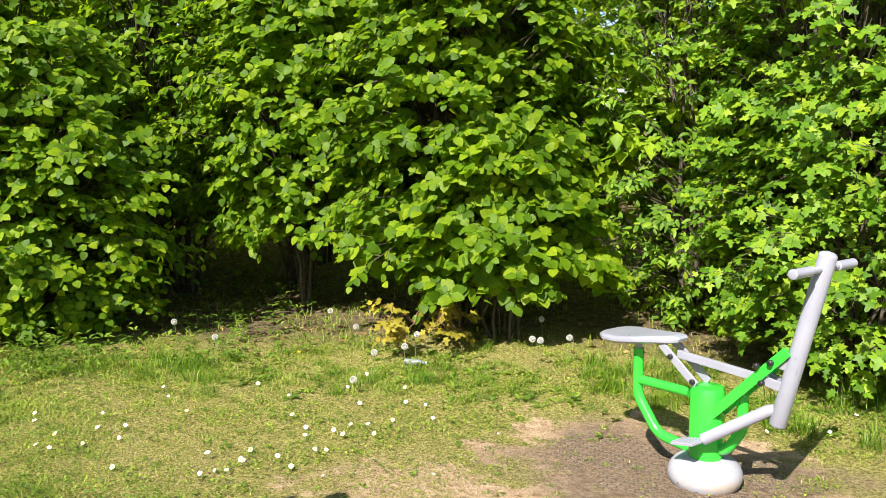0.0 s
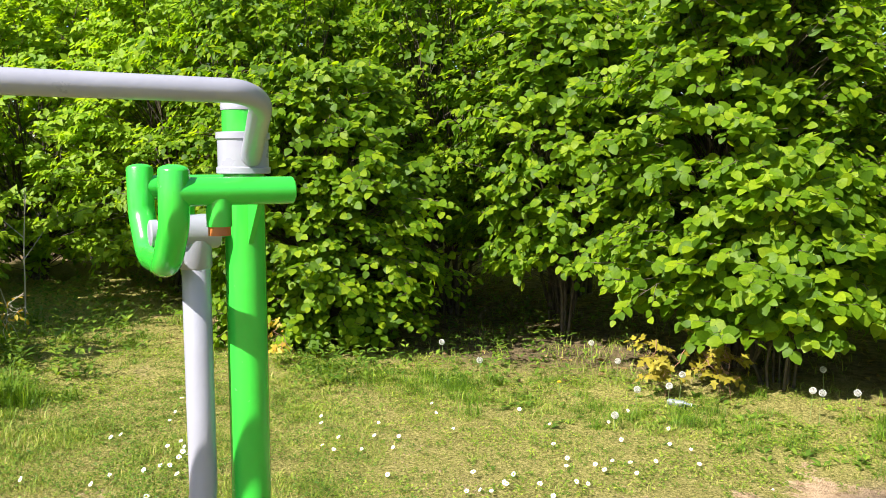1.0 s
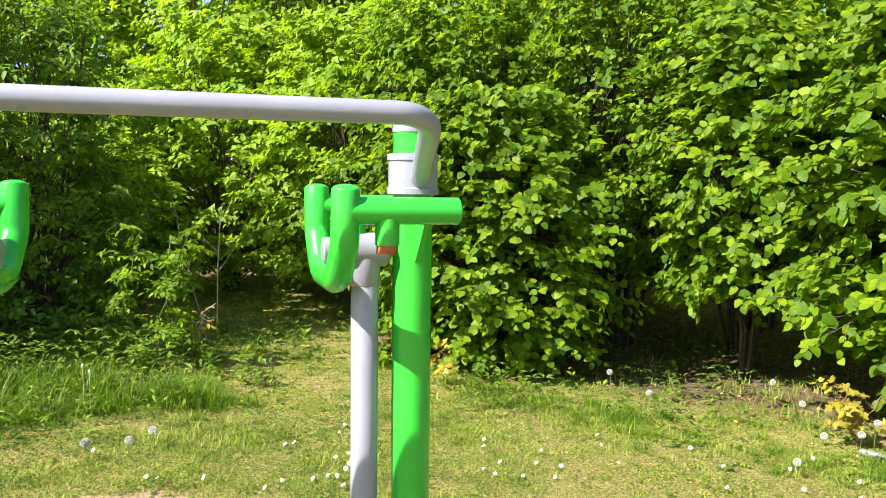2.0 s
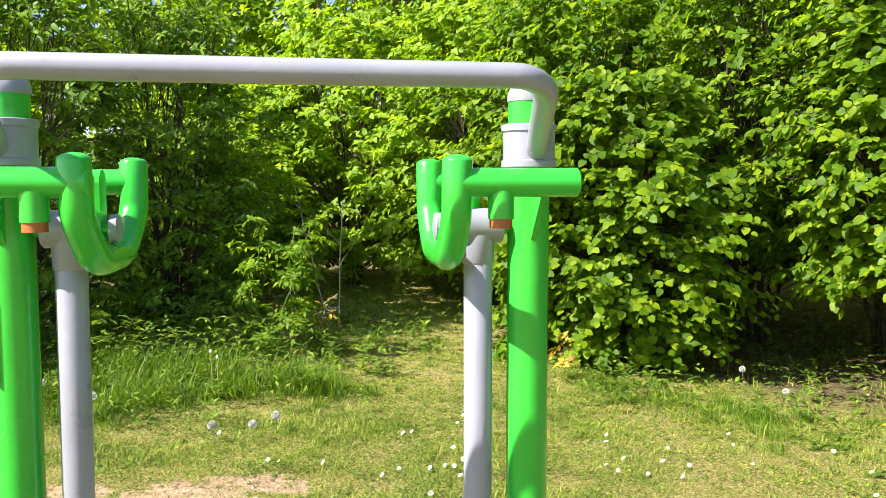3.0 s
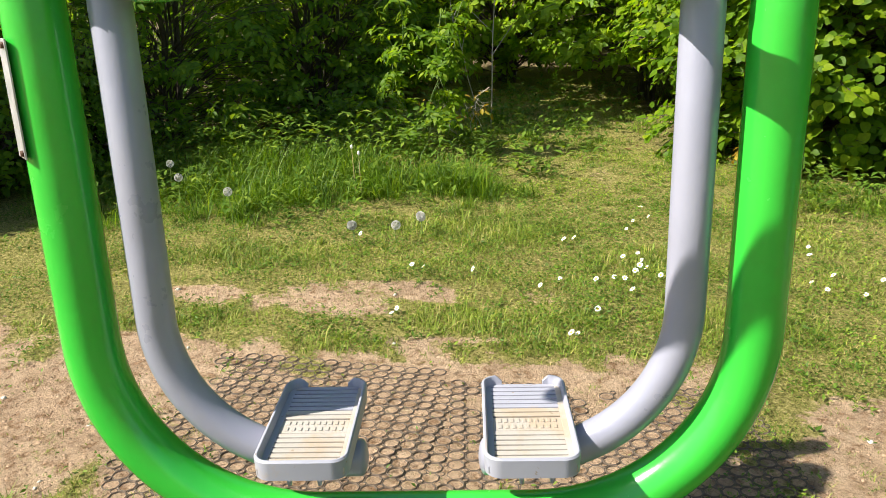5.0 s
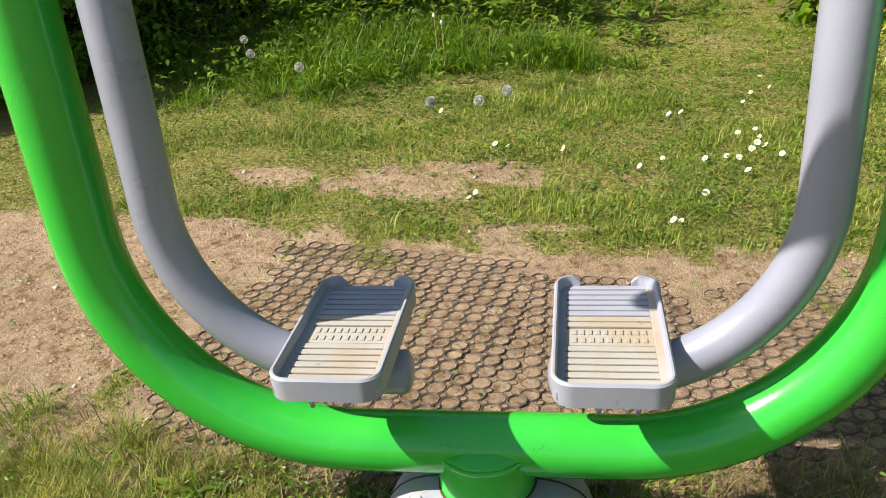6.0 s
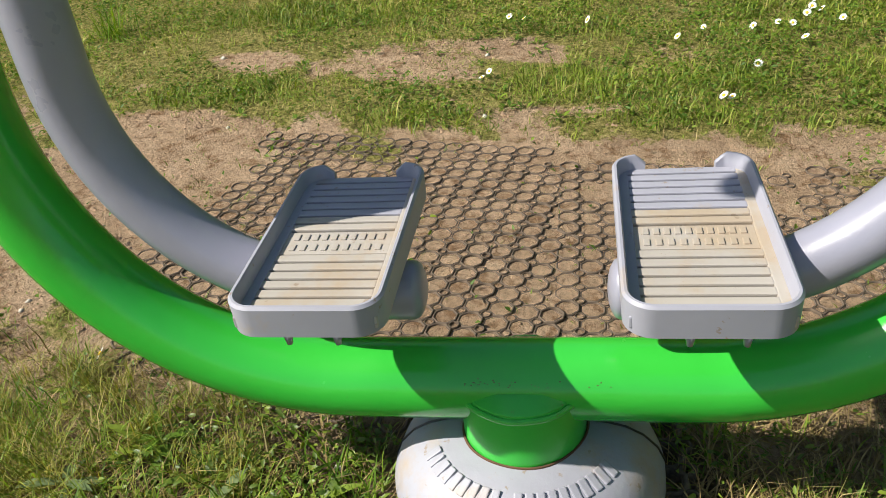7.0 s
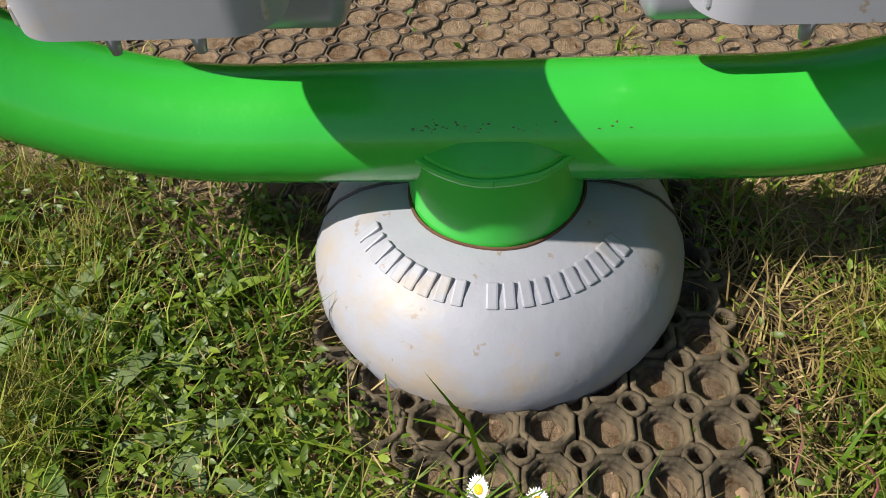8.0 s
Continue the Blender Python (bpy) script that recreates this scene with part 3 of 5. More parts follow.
for z, s in ((0.566, 0.86), (0.576, 0.98), (0.590, 1.0), (0.599, 0.97), (0.602, 0.85)):
    rows.append([seat.verts.new((-0.31 + (x + 0.31) * s, y * s, z + 0.13 * (x + 0.31) + 0.012 * max(0, -x - 0.40) / 0.12)) for x, y in outline])
for r, s in zip(rows, rows[1:]):
    for j in range(len(r)):
        seat.faces.new((r[j], r[(j + 1) % len(r)], s[(j + 1) % len(r)], s[j])).smooth = True
seat.faces.new(rows[0]), seat.faces.new(rows[-1])
bmesh.ops.recalc_face_normals(seat, faces=seat.faces)
rpart("seat", seat, GREY, label="grey moulded saddle seat")


def flat_bar(a, b, deep, thick, v):
    """A flat bar in the rider's upright plane, from a to b (along, up), at the side offset v."""
    bm = bmesh.new()
    a, b = Vector(a), Vector(b)
    ang = math.atan2(b.y - a.y, b.x - a.x)
    block(bm, ((b - a).length, thick, deep), Matrix.Translation(((a.x + b.x) / 2, v, (a.y + b.y) / 2)) @ Matrix.Rotation(-ang, 4, "Y"), 0.003)
    return bm


for v in (-0.045, 0.045):
    rpart("seat_lever", flat_bar((-0.18, 0.585), (0.012, 0.44), 0.036, 0.012, v), GREY)
    rpart("beam", flat_bar((0.04, 0.28), (0.42, 0.675), 0.042, 0.014, v * 0.8), GREEN)
    rpart("lug", flat_bar((0.31, 0.535), (0.42, 0.52), 0.04, 0.010, v * 0.5), GREY)
    rpart("lug", flat_bar((0.35, 0.62), (0.455, 0.61), 0.04, 0.010, v * 0.5), GREY)
    for u, w in ((-0.12, 0.54), (0.0, 0.455), (0.30, 0.595), (0.325, 0.53), (0.36, 0.62)):
        bm = bmesh.new()
        side = 1 if v > 0 else -1
        tube(bm, [(u, v, w), (u, v + side * 0.016, w)], 0.012, 12, dome=0.004)
        rpart("bolt_cover", bm, BLACK, label="black plastic bolt cover")
rpart("link", flat_bar((-0.12, 0.545), (0.325, 0.53), 0.034, 0.02, 0), GREY)
lever = rpart("lever", tube(bmesh.new(), [(0.372, 0, 0.365), (0.408, 0, 0.515), (0.54, 0, 1.06)], 0.034, 28, dome=0.016), GREY, label="upright grey tube lever")
bm = bmesh.new()
tube(bm, [(0.527, -0.20, 1.01), (0.527, 0.20, 1.01)], 0.014, 18)
rpart("handlebar", bm, GREY, lever)
for v in (-1, 1):
    bm = bmesh.new()
    tube(bm, [(0.527, v * 0.205, 1.01), (0.527, v * 0.09, 1.01)], 0.0195, 20, dome=0.004)
    rpart("grip", bm, GREY, lever)
rpart("foot_bar", tube(bmesh.new(), fillet([(0.375, 0, 0.425), (0.335, -0.015, 0.41), (0.10, -0.10, 0.24)], 0.05, 6), 0.025, 22, dome=0.006), GREY)
bm = bmesh.new()
block(bm, (0.11, 0.09, 0.012), Matrix.Translation((0.055, -0.145, 0.225)) @ Matrix.Rotation(radians(-12), 4, "Y"), 0.003)
pedal = rpart("foot_rest", bm, GREY)
for k in range(6):
    bm = bmesh.new()
    block(bm, (0.010, 0.086, 0.006), Matrix.Translation((0.011 + k * 0.0175, -0.145, 0.2235 + k * 0.0037)) @ Matrix.Rotation(radians(-12), 4, "Y"), 0.002)
    rpart("rib", bm, GREY, pedal)
rpart("front_loop", tube(bmesh.new(), fillet([(0.20, 0.02, 0.44), (0.20, 0.02, 0.28), (0.14, 0.01, 0.18), (0.04, 0, 0.15)], 0.08, 8), 0.023, 18), GREEN)

# ---- leaves and stems ----
def template(half, fold=0.22, droop=0.28):
    """A leaf of length 1 along y with a rib, from half widths at several places."""
    ys = [y for y, w in half]
    mid = [(0, 0)] + [(0, y) for y in ys] + [(0, 1)]
    n = len(half)
    v = mid + [(-w, y - 0.05 * w) for y, w in half] + [(w, y - 0.05 * w) for y, w in half]
    v = np.array([(x, y, fold * abs(x) - droop * y * y) for x, y in v])
    f = []
    for side in (0, 1):
        e = [n + 2 + side * n + k for k in range(n)]
        t = [(0, 1, e[0]), (n, n + 1, e[-1])]
        for k in range(n - 1):
            t += [(k + 1, k + 2, e[k + 1]), (k + 1, e[k + 1], e[k])]
        f += [(a, c, b) for a, b, c in t] if side else t
    return v, np.array(f)


HAZEL_LEAF = template([(0.05, 0.3), (0.4, 0.45), (0.78, 0.28)], 0.14, 0.24)
OVAL_LEAF = template([(0.22, 0.21), (0.66, 0.2)], 0.3, 0.35)
LANCE_LEAF = template([(0.12, 0.05), (0.35, 0.09), (0.65, 0.1), (0.86, 0.055)], 0.35, 0.5)
WEED_LEAF = template([(0.5, 0.19)], 0.3, 0.35)
SMALL_LEAF = (np.array([(0, 0, 0), (-0.27, 0.55, 0.1), (0, 1, -0.14), (0.27, 0.55, 0.1)]), np.array([(0, 2, 1), (2, 0, 3)]))
FAR_LEAF = (np.array([(0, 0, 0), (-0.36, 0.42, 0.08), (0, 1, -0.2), (0.36, 0.42, 0.08)]), np.array([(0, 2, 1), (2, 0, 3)]))
TWIG = (np.array([(-0.5, 0, 0.0), (0.5, 0, 0.0), (0, 0, 0.03), (0, 1, 0.0)]), np.array([(0, 1, 3), (1, 2, 3), (2, 0, 3)]))


def lobed():
    side = [(0.34, 0.03), (0.22, 0.2), (0.52, 0.44), (0.2, 0.54), (0.17, 0.84)]
    rim = [(0, 0)] + side + [(0, 1)] + [(-x, y) for x, y in reversed(side)]
    v = np.array([(0, 0.38, 0.0)] + [(x, y, 0.12 * abs(x) - 0.22 * y * y) for x, y in rim])
    n = len(rim)
    return v, np.array([(0, 1 + k, 1 + (k + 1) % n) for k in range(n)])


LOBED_LEAF = lobed()
BLADE = (np.array([(-0.5, 0, 0), (0.5, 0, 0), (0.4, 0.55, 0.1), (-0.4, 0.55, 0.1), (0.0, 0.92, 0.42)]), np.array([(0, 1, 2), (0, 2, 3), (3, 2, 4)]))


def unit(a):
    return a / np.maximum(np.linalg.norm(a, axis=1, keepdims=True), 1e-9)


def scatter(name, shape, P, Y, Z, length, mat, width=None):
    """Many leaves in one mesh: at P, pointing along Y, facing Z, with their lengths (and widths)."""
    tv, tf = shape
    Y = unit(Y)
    X = unit(np.cross(Y, Z))
    Z = np.cross(X, Y)
    L = np.asarray(length)[:, None, None]
    W = L if width is None else np.asarray(width)[:, None, None]
    V = P[:, None, :] + W * tv[None, :, 0:1] * X[:, None, :] + L * (tv[None, :, 1:2] * Y[:, None, :] + tv[None, :, 2:3] * Z[:, None, :])
    F = (np.arange(len(P)) * len(tv))[:, None, None] + tf[None]
    return raw_mesh(name, V.reshape(-1, 3), F.reshape(-1, 3), mat, True)


def stems_mesh(name, lines, mat, sides=6):
    """Tapered round stems in one mesh: each a list of points with a first and a last radius."""
    V, F, base = [], [], 0
    a = np.arange(sides) * 2 * np.pi / sides
    for pts, r0, r1 in lines:
        pts = np.asarray(pts)
        n = len(pts)
        d = unit(np.gradient(pts, axis=0))
        s = unit(np.cross(d, np.array([0.31, 0.77, 0.2])))
        u = np.cross(d, s)
        r = np.linspace(r0, r1, n)[:, None, None]
        ring = pts[:, None, :] + r * (np.cos(a)[None, :, None] * s[:, None, :] + np.sin(a)[None, :, None] * u[:, None, :])
        V.append(ring.reshape(-1, 3))
        j = np.arange(sides)
        for k in range(n - 1):
            F.append(base + np.stack([k * sides + j, k * sides + (j + 1) % sides, (k + 1) * sides + (j + 1) % sides, (k + 1) * sides + j], -1))
        base += n * sides
    return raw_mesh(name, np.concatenate(V), np.concatenate(F), mat, True)


def grow(rng, foot, height, spread, stems, low, branches, lean=(0, 0)):
    """Stems and branches of a many-stemmed shrub: lines with radii, and the branch lines that bear leaves."""
    lines, bearing = [], []
    foot = np.array(foot)
    for s in range(stems):
        az = rng.uniform(0, 2 * np.pi)
        out = np.array([np.cos(az), np.sin(az), 0])
        reach = spread * rng.uniform(0.15, 0.62)
        h = height * rng.uniform(0.75, 1.05)
        k = np.linspace(0, 1, 8)[:, None]
        pts = foot + out * 0.09 * rng.uniform(0, 1.6) + out * reach * k ** 1.4 + np.array([lean[0], lean[1], 0]) * k ** 1.3 + np.array([0, 0, h]) * k
        pts[1:] += rng.normal(0, 0.035, (7, 3)) * [1, 1, 0.3]
        r = 0.006 + 0.0042 * height * rng.uniform(0.6, 1.2)
        lines.append((pts, r, 0.005))
        for b in range(branches):
            f = low + (1 - low) * (b + rng.uniform(0, 1)) / branches
            p = np.array([np.interp(f, np.linspace(0, 1, 8), pts[:, c]) for c in range(3)])
            ba = az + rng.normal(0, 1.25)
            d = np.array([np.cos(ba), np.sin(ba), 0])
            length = spread * rng.uniform(0.35, 0.85) * (1.15 - 0.6 * f)
            kk = np.linspace(0, 1, 6)[:, None]
            rise = rng.uniform(0.05, 0.5)
            q = p + d * length * kk + np.array([0, 0, 1]) * length * (rise * kk - 0.45 * kk ** 2.2)
            q[1:] += rng.normal(0, 0.02, (5, 3))
            lines.append((q, 0.006 * (1.2 - 0.6 * f), 0.0018))
            bearing.append(q)
        bearing.append(pts[5:])
    return lines, bearing


def crown(rng, foot, height, spread, stems, low, branches, lean=(0, 0)):
    """A bushy crown of layered, near-level branches that fill an uneven outline evenly, on several stems."""
    lines, bearing, tops = [], [], []
    foot, lean = np.array(foot), np.array([lean[0], lean[1], 0])
    k = np.linspace(0, 1, 8)[:, None]
    for s in range(stems):
        az = 2 * np.pi * (s + rng.uniform(0, 0.8)) / stems
        out = np.array([np.cos(az), np.sin(az), 0])
        pts = foot + out * 0.1 * rng.uniform(0.2, 1.5) + out * spread * rng.uniform(0.1, 0.6) * k ** 1.4 + lean * k ** 1.3 + np.array([0, 0, height * rng.uniform(0.8, 1.02)]) * k
        pts[1:] += rng.normal(0, 0.035, (7, 3)) * [1, 1, 0.3]
        lines.append((pts, 0.006 + 0.0042 * height * rng.uniform(0.6, 1.2), 0.005))
        bearing.append(pts[5:])
        tops.append((az, pts))
    total = stems * branches
    shift = rng.uniform(0, 6.28, 3)
    kk = np.linspace(0, 1, 5)[:, None]
    for i in range(total):
        f = low + (1 - low) * (i + rng.uniform(0, 1)) / total
        az = i * 2.39996 + rng.normal(0, 0.3)
        wide = 1 - 0.5 * max(0.0, (f - 0.45) / 0.55) ** 1.5 - 0.25 * max(0.0, (0.3 - f) / 0.3)
        wide *= 1 + 0.16 * math.sin(3 * az + shift[0]) + 0.13 * math.sin(5 * az + 9 * f + shift[1]) + 0.1 * math.sin(17 * f + 2 * az + shift[2])
        rad = 1.12 * spread * wide * rng.uniform(0.3, 1.0) ** 0.45
        tip = foot + lean * f ** 1.3 + np.array([np.cos(az) * rad, np.sin(az) * rad, height * f])
        pts = min(rng.permutation(len(tops))[:4], key=lambda n: abs(math.remainder(tops[n][0] - az, 2 * np.pi)))
        pts = tops[pts][1]
        g = max(0.03, f * rng.uniform(0.72, 0.95) - 0.03)
        p = np.array([np.interp(g, k[:, 0], pts[:, c]) for c in range(3)])
        reach = np.linalg.norm(tip - p)
        q = p + (tip - p) * kk + np.array([0, 0, 1]) * reach * rng.uniform(0.02, 0.26) * np.sin(np.pi * kk)
        q[1:] += rng.normal(0, 0.015, (4, 3))
        lines.append((q, 0.0055 * (1.2 - 0.6 * f), 0.0016))
        bearing.append(q[2:])
    return lines, bearing


def foliage(rng, bearing, count, size, puff, face, droop=0.2, each=6, outturn=0.55):
    """Sprays along the bearing lines: twigs with leaves on either side; gives the leaves and the twigs."""
    n = max(0.6, count / each / len(bearing))
    P, D = [], []
    for q in bearing:
        m = rng.poisson(n) + 1
        f = rng.uniform(0.1, 1.0, m) ** 0.8
        k = np.linspace(0, 1, len(q))
        P.append(np.stack([np.interp(f, k, q[:, c]) for c in range(3)], -1))
        along = q[-1] - q[0]
        along = along / (np.linalg.norm(along) + 1e-6)
        D.append(along * 0.7 + rng.normal(0, 0.8, (m, 3)) * [1, 1, 0.3])
    P, D = np.concatenate(P), unit(np.concatenate(D))
    m = len(P)
    length = puff * rng.uniform(1.0, 2.6, m)
    axis = np.mean([q[0] for q in bearing], axis=0)
    outward = unit((P - axis) * [1, 1, 0.0])
    up = unit(np.array([0, 0, 1.0]) + rng.normal(0, 0.3, (m, 3)) + np.asarray(face) + outward * outturn)
    side = unit(np.cross(D, up))
    j = np.arange(each)
    f = ((j + 0.7) / each)[None, :, None]
    at = P[:, None] + D[:, None] * length[:, None, None] * f - np.array([0, 0, 0.3]) * length[:, None, None] * f ** 2
    turn_side = np.where(j % 2 == 0, 1.0, -1.0)[None, :, None] * np.where(j == each - 1, 0.15, 1.0)[None, :, None]
    Y = D[:, None] * 0.55 + side[:, None] * turn_side + rng.normal(0, 0.22, (m, each, 3))
    Y[..., 2] -= droop * rng.uniform(0.3, 1.8, (m, each))
    Z = up[:, None] + rng.normal(0, 0.2, (m, each, 3))
    L = size * rng.uniform(0.6, 1.1, (m, each)) * (1.1 - 0.3 * f[..., 0])
    at, Y, Z, L = at.reshape(-1, 3), Y.reshape(-1, 3), Z.reshape(-1, 3), L.ravel()
    keep = at[:, 2] > 0.07
    return (at[keep], Y[keep], Z[keep], L[keep]), (P, D - [0, 0, 0.15], up, length)


TOWARD = np.array([0.2, -0.38, 0.0])


def shrub(name, label, category, at, height, spread, stems, branches, count, size, shape, mat, seed, low=0.12, puff=0.1, lean=(0, 0), group="", droop=0.2):
    rng = np.random.default_rng(seed)
    z = float(lie(*at))
    top = empty(name, (at[0], at[1], z), label, category, group)
    lines, bearing = crown(rng, (0, 0, -0.03), height, spread, stems, low, branches, lean)
    new("trunk", stems_mesh("trunk", lines, BARK, 4)).parent = top
    leaves, twigs = foliage(rng, bearing, count, size, puff, TOWARD, droop)
    if shape is not FAR_LEAF:
        new("twig_spray", scatter("twig_spray", TWIG, *twigs, BARK, np.full(len(twigs[0]), 0.004))).parent = top
    new("crown", scatter("crown", shape, *leaves, mat)).parent = top
    return top


HAZEL_TAG = "many-stemmed hazel with broad sunlit yellow-green leaves at the wood's edge"
hazels = [
    # at, height, spread, stems, branches, leaves, leaf size, seed, low, lean, leaf shape
    ((-4.5, 2.4), 2.25, 0.9, 13, 44, 15000, 0.082, 11, 0.04, (0.1, -0.1), HAZEL_LEAF),
    ((-5.3, 4.1), 3.6, 1.2, 10, 36, 8500, 0.098, 12, 0.17, (0.2, -0.2), FAR_LEAF),
    ((-4.5, 4.9), 3.4, 1.1, 10, 32, 6000, 0.095, 13, 0.22, (0.25, -0.35), FAR_LEAF),
    ((-3.75, 4.4), 2.9, 0.8, 3, 120, 7500, 0.088, 25, 0.25, (0.1, -0.15), HAZEL_LEAF),
    ((-2.4, 4.95), 3.3, 0.93, 14, 44, 17500, 0.09, 14, 0.175, (0.1, -0.2), HAZEL_LEAF),
    ((-1.85, 4.75), 1.6, 0.62, 9, 26, 4500, 0.105, 15, 0.28, (0.1, -0.12), HAZEL_LEAF),
]
far_hazels = [
    ((-7.4, 1.9), 3.4, 1.3, 11, 32, 11000, 0.11, 16, 0.14, (0, 0), FAR_LEAF),
    ((-6.1, 2.7), 3.4, 1.25, 11, 36, 14000, 0.1, 17, 0.14, (0.2, -0.2), FAR_LEAF),
    ((-8.7, 0.55), 3.4, 1.5, 10, 32, 11500, 0.115, 18, 0.08, (0, 0), FAR_LEAF),
    ((-8.9, -0.9), 2.6, 1.4, 10, 28, 10000, 0.115, 19, 0.04, (0, 0), FAR_LEAF),
    ((-7.2, -1.1), 1.9, 0.9, 8, 28, 7000, 0.095, 20, 0.04, (0, 0), FAR_LEAF),
    ((-0.8, 7.1), 4.4, 1.2, 11, 32, 9000, 0.11, 26, 0.03, (0.0, 0.1), FAR_LEAF),
    ((-6.6, 4.4), 5.4, 1.6, 10, 32, 11000, 0.12, 24, 0.2, (0.1, -0.1), FAR_LEAF),
]
# hazels beyond x = -7 take the brightened leaf in place of more sunlight
for at, h, sp, st, br, n, size, seed, low, lean, shape in hazels + far_hazels:
    shrub("hazel_tree", HAZEL_TAG, "tree", at, h, sp, st, br, n, size, shape, DISTANT_LIT if at[0] < -7 else HAZEL, seed, low, 0.1, lean, "hazels of the wood edge")

for at, h, sp, st, n, seed, low, lean in [((0.05, 5.9), 4.2, 0.95, 12, 10500, 21, 0.1, (0.1, -0.3)), ((1.3, 6.2), 4.4, 1.4, 12, 11000, 22, 0.05, (0, -0.3)), ((0.45, 5.45), 1.9, 0.85, 10, 5500, 23, 0.1, (0.0, -0.1))]:
    shrub("field_maple", "field maple shrub with small lobed green leaves at the wood's edge", "tree", at, h, sp, st, 34, n, 0.078, LOBED_LEAF, MAPLE, seed, low, 0.10, lean, "field maples")

# the last one stands in for shaded maple leaves in the dark gap
# those beyond y = -3 are unseen, added to cast shade on the bank
for at, h, sp, st, n, seed, low in [((-4.95, -2.2), 3.1, 1.0, 12, 12000, 31, 0.04), ((-5.8, -1.2), 3.0, 0.85, 11, 10500, 32, 0.04), ((-4.2, -3.9), 2.6, 1.1, 10, 6000, 33, 0.05), ((-6.9, -2.9), 1.7, 1.2, 11, 8000, 34, 0.06), ((-3.85, -3.35), 3.4, 0.85, 11, 4000, 35, 0.04), ((-2.9, -4.2), 2.6, 1.1, 11, 6000, 36, 0.05), ((-2.7, -3.3), 1.4, 0.8, 10, 5000, 37, 0.05), ((-4.0, -2.45), 0.9, 0.5, 8, 3000, 39, 0.05), ((-3.5, -2.6), 0.7, 0.45, 8, 2500, 40, 0.05), ((-0.95, 6.15), 3.8, 0.85, 11, 9000, 38, 0.03)]:
    shrub("dogwood_shrub", "shaded dogwood thicket with oval dark green leaves", "shrub", at, h, sp, st, 30, n, 0.08 if h > 1 else 0.06, OVAL_LEAF if at[0] > -5.9 and at[1] > -2.5 else FAR_LEAF, DOGWOOD, seed, low, 0.09, (0, 0), "dogwoods")

# trees deeper in the wood
rng = np.random.default_rng(5)
for k, at in enumerate([(-12.0, 0.4), (-10.2, 1.6), (-9.2, 3.4), (-7.6, 5.0), (-5.6, 6.0), (-3.6, 6.6), (-1.6, 7.0), (0.6, 8.2), (2.8, 7.4), (-11.5, 2.5), (-13.2, -1.6), (3.2, 9.0)]):
    shrub("woodland_tree", "leafy young tree deeper in the wood", "tree", at, rng.uniform(5.2, 6.6), rng.uniform(1.5, 1.9), 8, 20, 5200, 0.16, FAR_LEAF, DISTANT_LIT, 50 + k, 0.2, 0.16, (0, 0), "trees of the wood")


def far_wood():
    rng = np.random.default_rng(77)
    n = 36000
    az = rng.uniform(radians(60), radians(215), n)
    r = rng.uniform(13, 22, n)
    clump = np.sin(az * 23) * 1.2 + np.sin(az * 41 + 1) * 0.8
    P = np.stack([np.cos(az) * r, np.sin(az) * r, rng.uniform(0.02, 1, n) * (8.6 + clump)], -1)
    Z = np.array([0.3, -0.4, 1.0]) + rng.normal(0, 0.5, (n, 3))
    tagged(new("distant_wood", scatter("distant_wood", FAR_LEAF, P, rng.normal(0, 1, (n, 3)) * [1, 1, 0.3], Z, rng.uniform(0.25, 0.5, n), DISTANT_LIT)), "distant sunlit woodland foliage behind the hedge", "foliage", kind="stuff")


far_wood()

# ---- grass ----
def on_ground(x, y, up=0.0):
    return np.stack([x, y, lie(x, y) + up], -1)


def blades(name, label, x, y, height, width, mat, rng, lean=0.5):
    n = len(x)
    az = rng.uniform(0, 2 * np.pi, n)
    t = np.abs(rng.normal(0, lean, n))
    Y = np.stack([np.cos(az) * t, np.sin(az) * t, np.ones(n)], -1)
    Z = np.stack([np.cos(az), np.sin(az), np.zeros(n)], -1)
    me = scatter(name, BLADE, on_ground(x, y, -0.003), Y, Z, height, mat, width)
    return tagged(new(name, me), label, "grass", kind="stuff")


